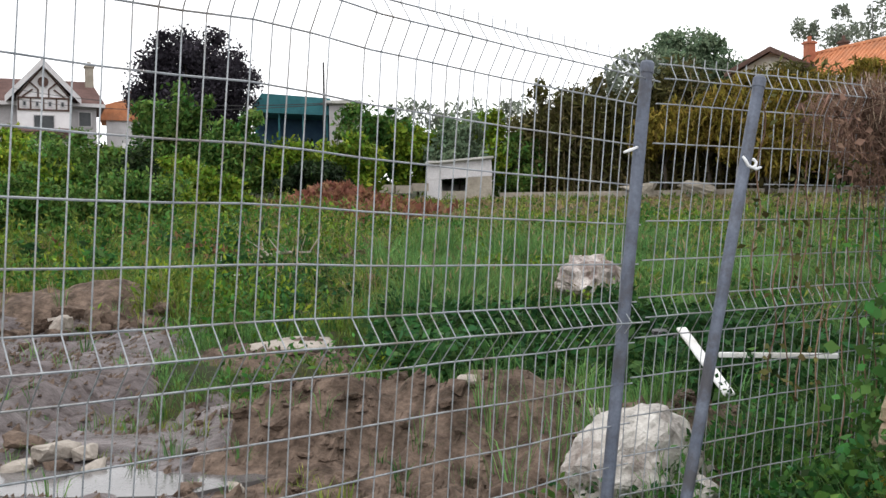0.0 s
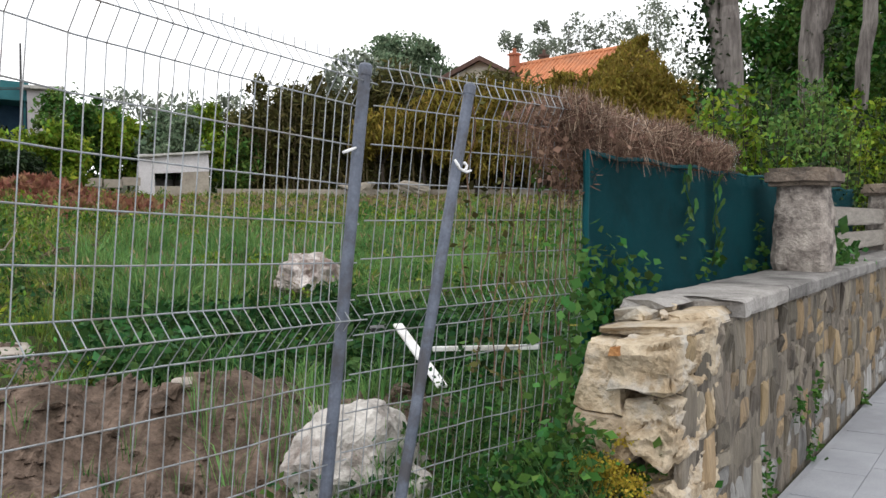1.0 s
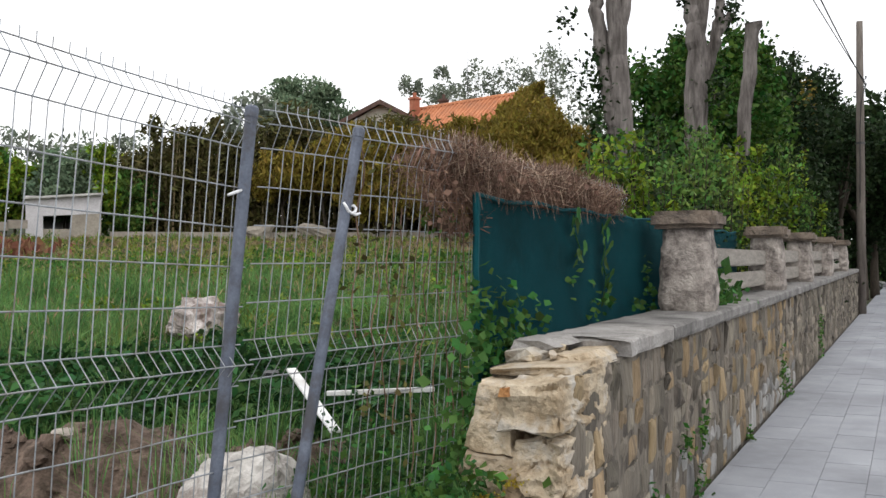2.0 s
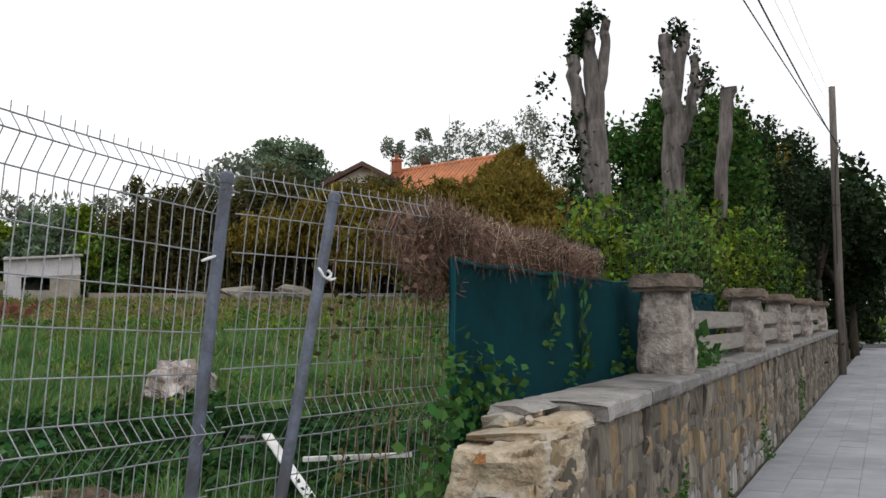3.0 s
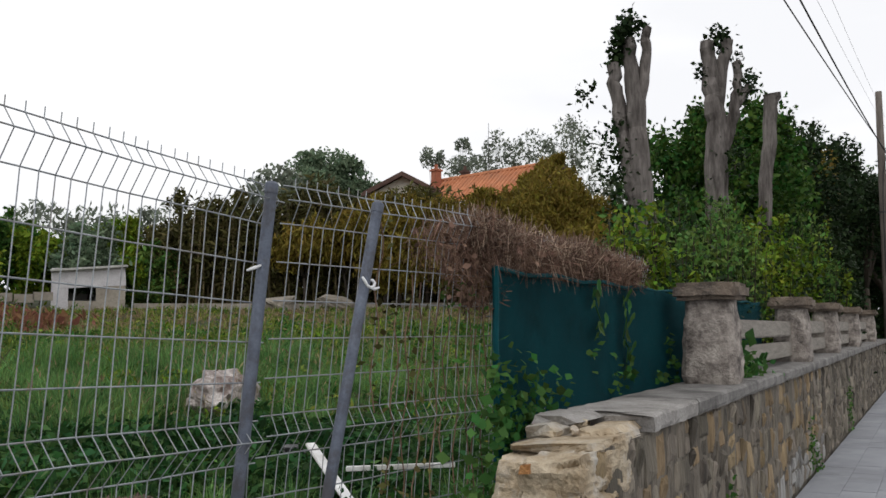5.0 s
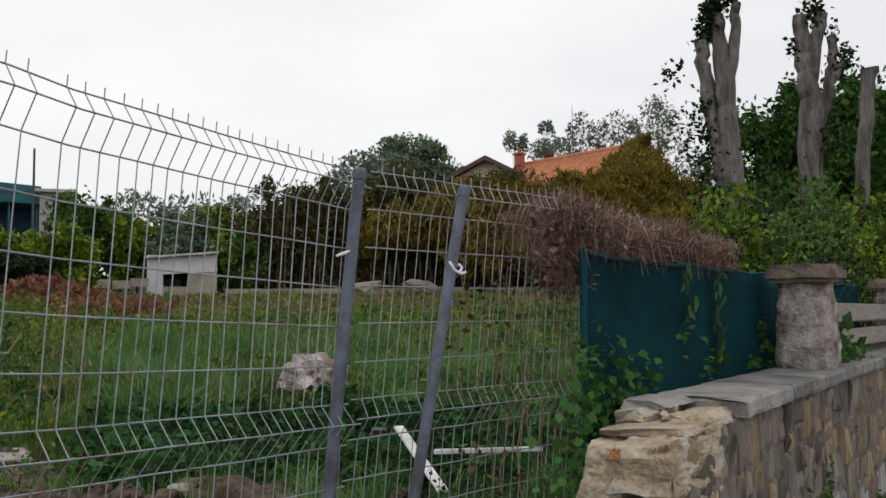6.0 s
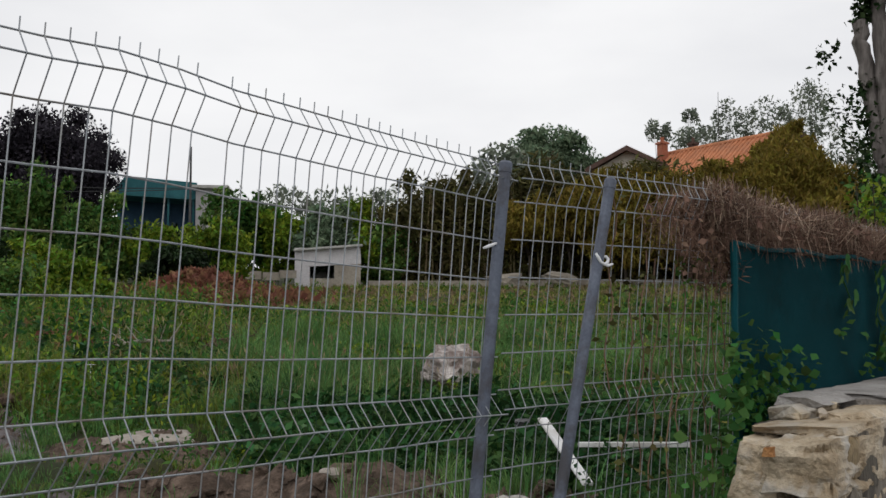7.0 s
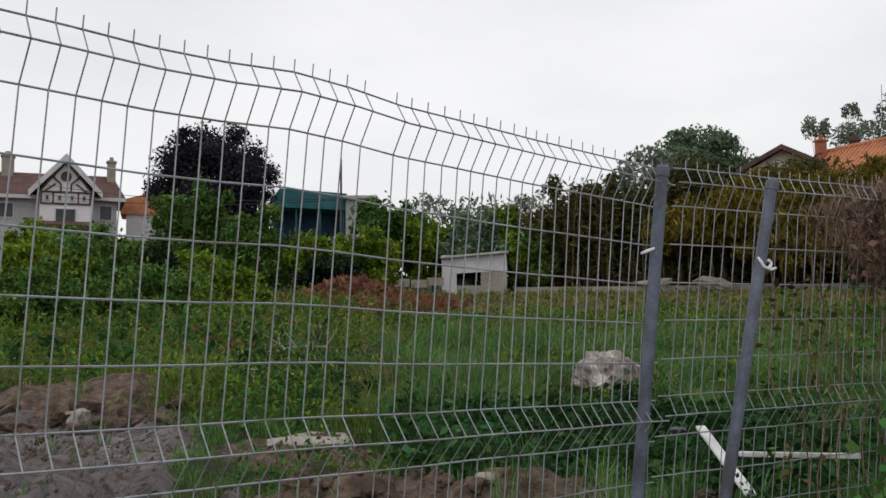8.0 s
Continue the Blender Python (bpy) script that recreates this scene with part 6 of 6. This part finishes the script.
end_stone([(1.585, 1.0), (1.45, 0.985), (1.45, 0.86), (1.445, 0.77), (1.42, 0.685), (1.60, 0.685), (1.67, 0.705)], 3.66, 4.25, 1, rough=0.009, label="smooth ochre face of a broken block")
end_stone([(1.64, 0.70), (1.42, 0.685), (1.35, 0.575), (1.40, 0.50), (1.60, 0.52), (1.70, 0.60)], 3.64, 4.2, 2, rough=0.010, slant=0.09, label="brownish undercut block")
end_stone([(1.475, 0.955), (1.43, 1.005), (1.30, 1.01), (1.195, 1.035), (1.195, 0.82), (1.22, 0.785), (1.31, 0.80), (1.40, 0.81), (1.478, 0.80)], 3.60, 4.2, 3, rough=0.03)
end_stone([(1.45, 0.72), (1.42, 0.765), (1.28, 0.78), (1.195, 0.77), (1.195, 0.56), (1.24, 0.475), (1.33, 0.495), (1.36, 0.54), (1.435, 0.64)], 3.64, 4.2, 4, rough=0.032)
end_stone([(1.40, 0.47), (1.20, 0.50), (1.195, 0.40), (1.40, 0.38)], 3.80, 4.3, 5, rough=0.02)
end_stone([(1.36, 0.40), (1.24, 0.43), (1.19, 0.38), (1.19, 0.16), (1.34, 0.14)], 3.68, 4.2, 6, rough=0.02)
end_stone([(1.46, 0.20), (1.20, 0.20), (1.19, -0.06), (1.46, -0.06)], 3.82, 4.3, 7, rough=0.02)
end_stone([(1.64, 0.56), (1.36, 0.52), (1.36, -0.05), (1.64, -0.05)], 3.86, 4.3, 8, MORTAR, "dark hollow core of the broken wall", rough=0.03)
end_stone([(1.61, 1.005), (1.58, 1.035), (1.40, 1.05), (1.21, 1.055), (1.20, 1.025), (1.40, 1.0)], 3.74, 4.4, 9, rough=0.012, slant=0.12)
end_stone([(1.63, 1.03), (1.62, 1.085), (1.52, 1.10), (1.46, 1.07), (1.47, 1.03)], 4.04, 4.45, 10, rough=0.014)
end_stone([(1.43, 1.04), (1.40, 1.075), (1.26, 1.085), (1.22, 1.05)], 4.10, 4.5, 11, rough=0.014)
end_stone([(1.645, 1.085), (1.64, 1.125), (1.48, 1.13), (1.40, 1.10), (1.46, 1.08)], 4.16, 4.5, 12, COPING_PALE, "broken edge of a coping slab", rough=0.014)
end_stone([(1.455, 0.945), (1.445, 0.985), (1.405, 0.99), (1.40, 0.95)], 3.575, 3.75, 13, RUST, "rust-stained corner of stone", slant=0.02, rough=0.006)
for i, (al, ac, z, sz) in enumerate(((4.02, 1.40, 1.075, 0.06), (4.08, 1.47, 1.075, 0.05), (3.98, 1.5, 1.06, 0.05), (4.2, 1.44, 1.09, 0.06))):
    bm = rock((sz * 1.4, sz, sz * 0.7), 300 + i, 1, 0.08)
    bmesh.ops.transform(bm, matrix=WALLFRAME @ pose(al, ac, z, 0, 0, 40 * i), verts=bm.verts)
    part("loose_chip", bm, BROKEN, wall, "loose stone chip")

# ---------------------------------------------------------------- stones of the wall's face


def split(x0, z0, x1, z1, r, out):
    w, h = x1 - x0, z1 - z0
    if w < 0.15 + 0.22 * r.random() and h < 0.15 + 0.3 * r.random():
        out.append((x0, z0, x1, z1))
        return
    k = r.uniform(0.34, 0.66)
    if w > h * r.uniform(0.45, 1.5):
        split(x0, z0, x0 + w * k, z1, r, out)
        split(x0 + w * k, z0, x1, z1, r, out)
    else:
        split(x0, z0, x1, z0 + h * k, r, out)
        split(x0, z0 + h * k, x1, z1, r, out)


def stone_shape(seed):
    """A rough angular stone face in a unit cell, about 40 triangles."""
    r = np.random.default_rng(seed)
    n = 10
    square = ((-0.5, -0.5), (-0.16, -0.5), (0.18, -0.5), (0.5, -0.5), (0.5, 0.02), (0.5, 0.5), (0.17, 0.5), (-0.18, 0.5), (-0.5, 0.5), (-0.5, -0.03))
    ring = [(u * 0.97 + r.uniform(-0.09, 0.05) * np.sign(u), v * 0.97 + r.uniform(-0.09, 0.05) * np.sign(v)) for u, v in square]
    cut = int(r.integers(0, 4))
    corner = (0, 3, 5, 8)[cut]
    ring[corner] = (ring[corner][0] * r.uniform(0.6, 0.95), ring[corner][1] * r.uniform(0.6, 0.95))
    tilt_u, tilt_v = r.normal() * 0.012, r.normal() * 0.012
    verts = [(u, 0.05, v) for u, v in ring]
    verts += [(u * 0.95, 0.001 - 0.006 * r.random() + tilt_u * u + tilt_v * v, v * 0.95) for u, v in ring]
    verts += [(u * 0.6 + r.normal() * 0.06, -0.006 - 0.016 * r.random() + tilt_u * u + tilt_v * v, v * 0.6 + r.normal() * 0.06) for u, v in ring[::2]]
    faces = [(k, (k + 1) % n, n + (k + 1) % n, n + k) for k in range(n)]
    for k in range(5):
        a, b, c, d = n + 2 * k, n + (2 * k + 1) % n, n + (2 * k + 2) % n, 2 * n + k
        e = 2 * n + (k + 1) % 5
        faces += [(a, b, d), (b, e, d), (b, c, e)]
    faces.append(tuple(2 * n + k for k in range(5)))
    return verts, faces


SHAPES = [stone_shape(500 + i) for i in range(9)]
shape_meshes = {}
for kind, m in (("grey", STONE), ("ochre", OCHRE), ("pale", PALE)):
    for k, (v, f) in enumerate(SHAPES):
        me = bpy.data.meshes.new("stone")
        me.from_pydata(v, [], f)
        me.materials.append(m)
        me.update()
        shape_meshes[kind, k] = me
srng = np.random.default_rng(9)
cells = []
x = 3.70
while x < W1 - 0.5:
    split(x, -0.02, x + 1.6, WTOP + rise(x) - 0.005, srng, cells)
    x += 1.6
cells.sort(key=lambda c: c[0])
fv, ff = [], []
for i, (x0, z0, x1, z1) in enumerate(cells):
    k = int(srng.integers(0, 9))
    flip = -1 if srng.random() < 0.5 else 1
    w, h, cx, cz = x1 - x0, z1 - z0, (x0 + x1) / 2, (z0 + z1) / 2
    m = WALLFRAME @ Matrix.Translation((cx, WF + srng.uniform(-0.004, 0.008), cz)) @ Matrix.Rotation(srng.normal() * 0.07, 4, "Y") @ Matrix.Diagonal((w * 1.0, srng.uniform(0.5, 1.5), h * 1.0, 1))
    if i < 300:
        low = cz < 0.32 and srng.random() < 0.6
        ob = link("stone", shape_meshes["pale" if low else ("ochre" if srng.random() < 0.3 else "grey"), k], None, wall)
        ob.matrix_basis = m
    else:
        b = len(fv)
        fv += [tuple(m @ Vector(p)) for p in SHAPES[k][0]]
        ff += [tuple(b + j for j in f) for f in SHAPES[k][1]]
rest = raw("far_stones", fv, ff, STONE_FAR, wall)
rest["kind"] = "stuff"

# ---------------------------------------------------------------- paving slabs


def slab_mesh(l, w):
    bm = boxmesh((l - 0.002, w - 0.002, 0.04), (0, 0, -0.02), bevel=0.002)
    me = bpy.data.meshes.new("paving_slab")
    bm.to_mesh(me)
    bm.free()
    me.materials.append(PAVER)
    return me


SL, SW = 0.60, 0.30
slab = slab_mesh(SL, SW)
prng = np.random.default_rng(15)
near, fv, ff = 0, [], []
for j in range(7):
    ac = 1.115 - SW * (j + 0.5) + 0.005
    shift = (0.0, 0.22, 0.41, 0.1, 0.33, 0.5, 0.2)[j]
    for i in range(-6, 84):
        al = 0.18 + SL * i + shift
        m = WALLFRAME @ Matrix.Translation((al, ac, prng.normal() * 0.0012)) @ Euler((prng.normal() * 0.002, prng.normal() * 0.002, 0)).to_matrix().to_4x4()
        if j < 5 and 4.0 < al < 30 and near < 300:
            ob = link("paving_slab", slab, None, pavement)
            ob.matrix_basis = m
            near += 1
        else:
            b = len(fv)
            q = ((-1, -1), (1, -1), (1, 1), (-1, 1))
            fv += [tuple(m @ Vector((u * (SL / 2 - 0.0012), v * (SW / 2 - 0.0012), 0))) for u, v in q]
            fv += [tuple(m @ Vector((u * (SL / 2 - 0.001), v * (SW / 2 - 0.001), -0.03))) for u, v in q]
            ff += [tuple(b + t for t in f) for f in ((0, 1, 2, 3), (0, 4, 5, 1), (1, 5, 6, 2), (2, 6, 7, 3), (3, 7, 4, 0))]
rest = raw("far_paving", fv, ff, PAVER_FAR, pavement)
rest["kind"] = "stuff"
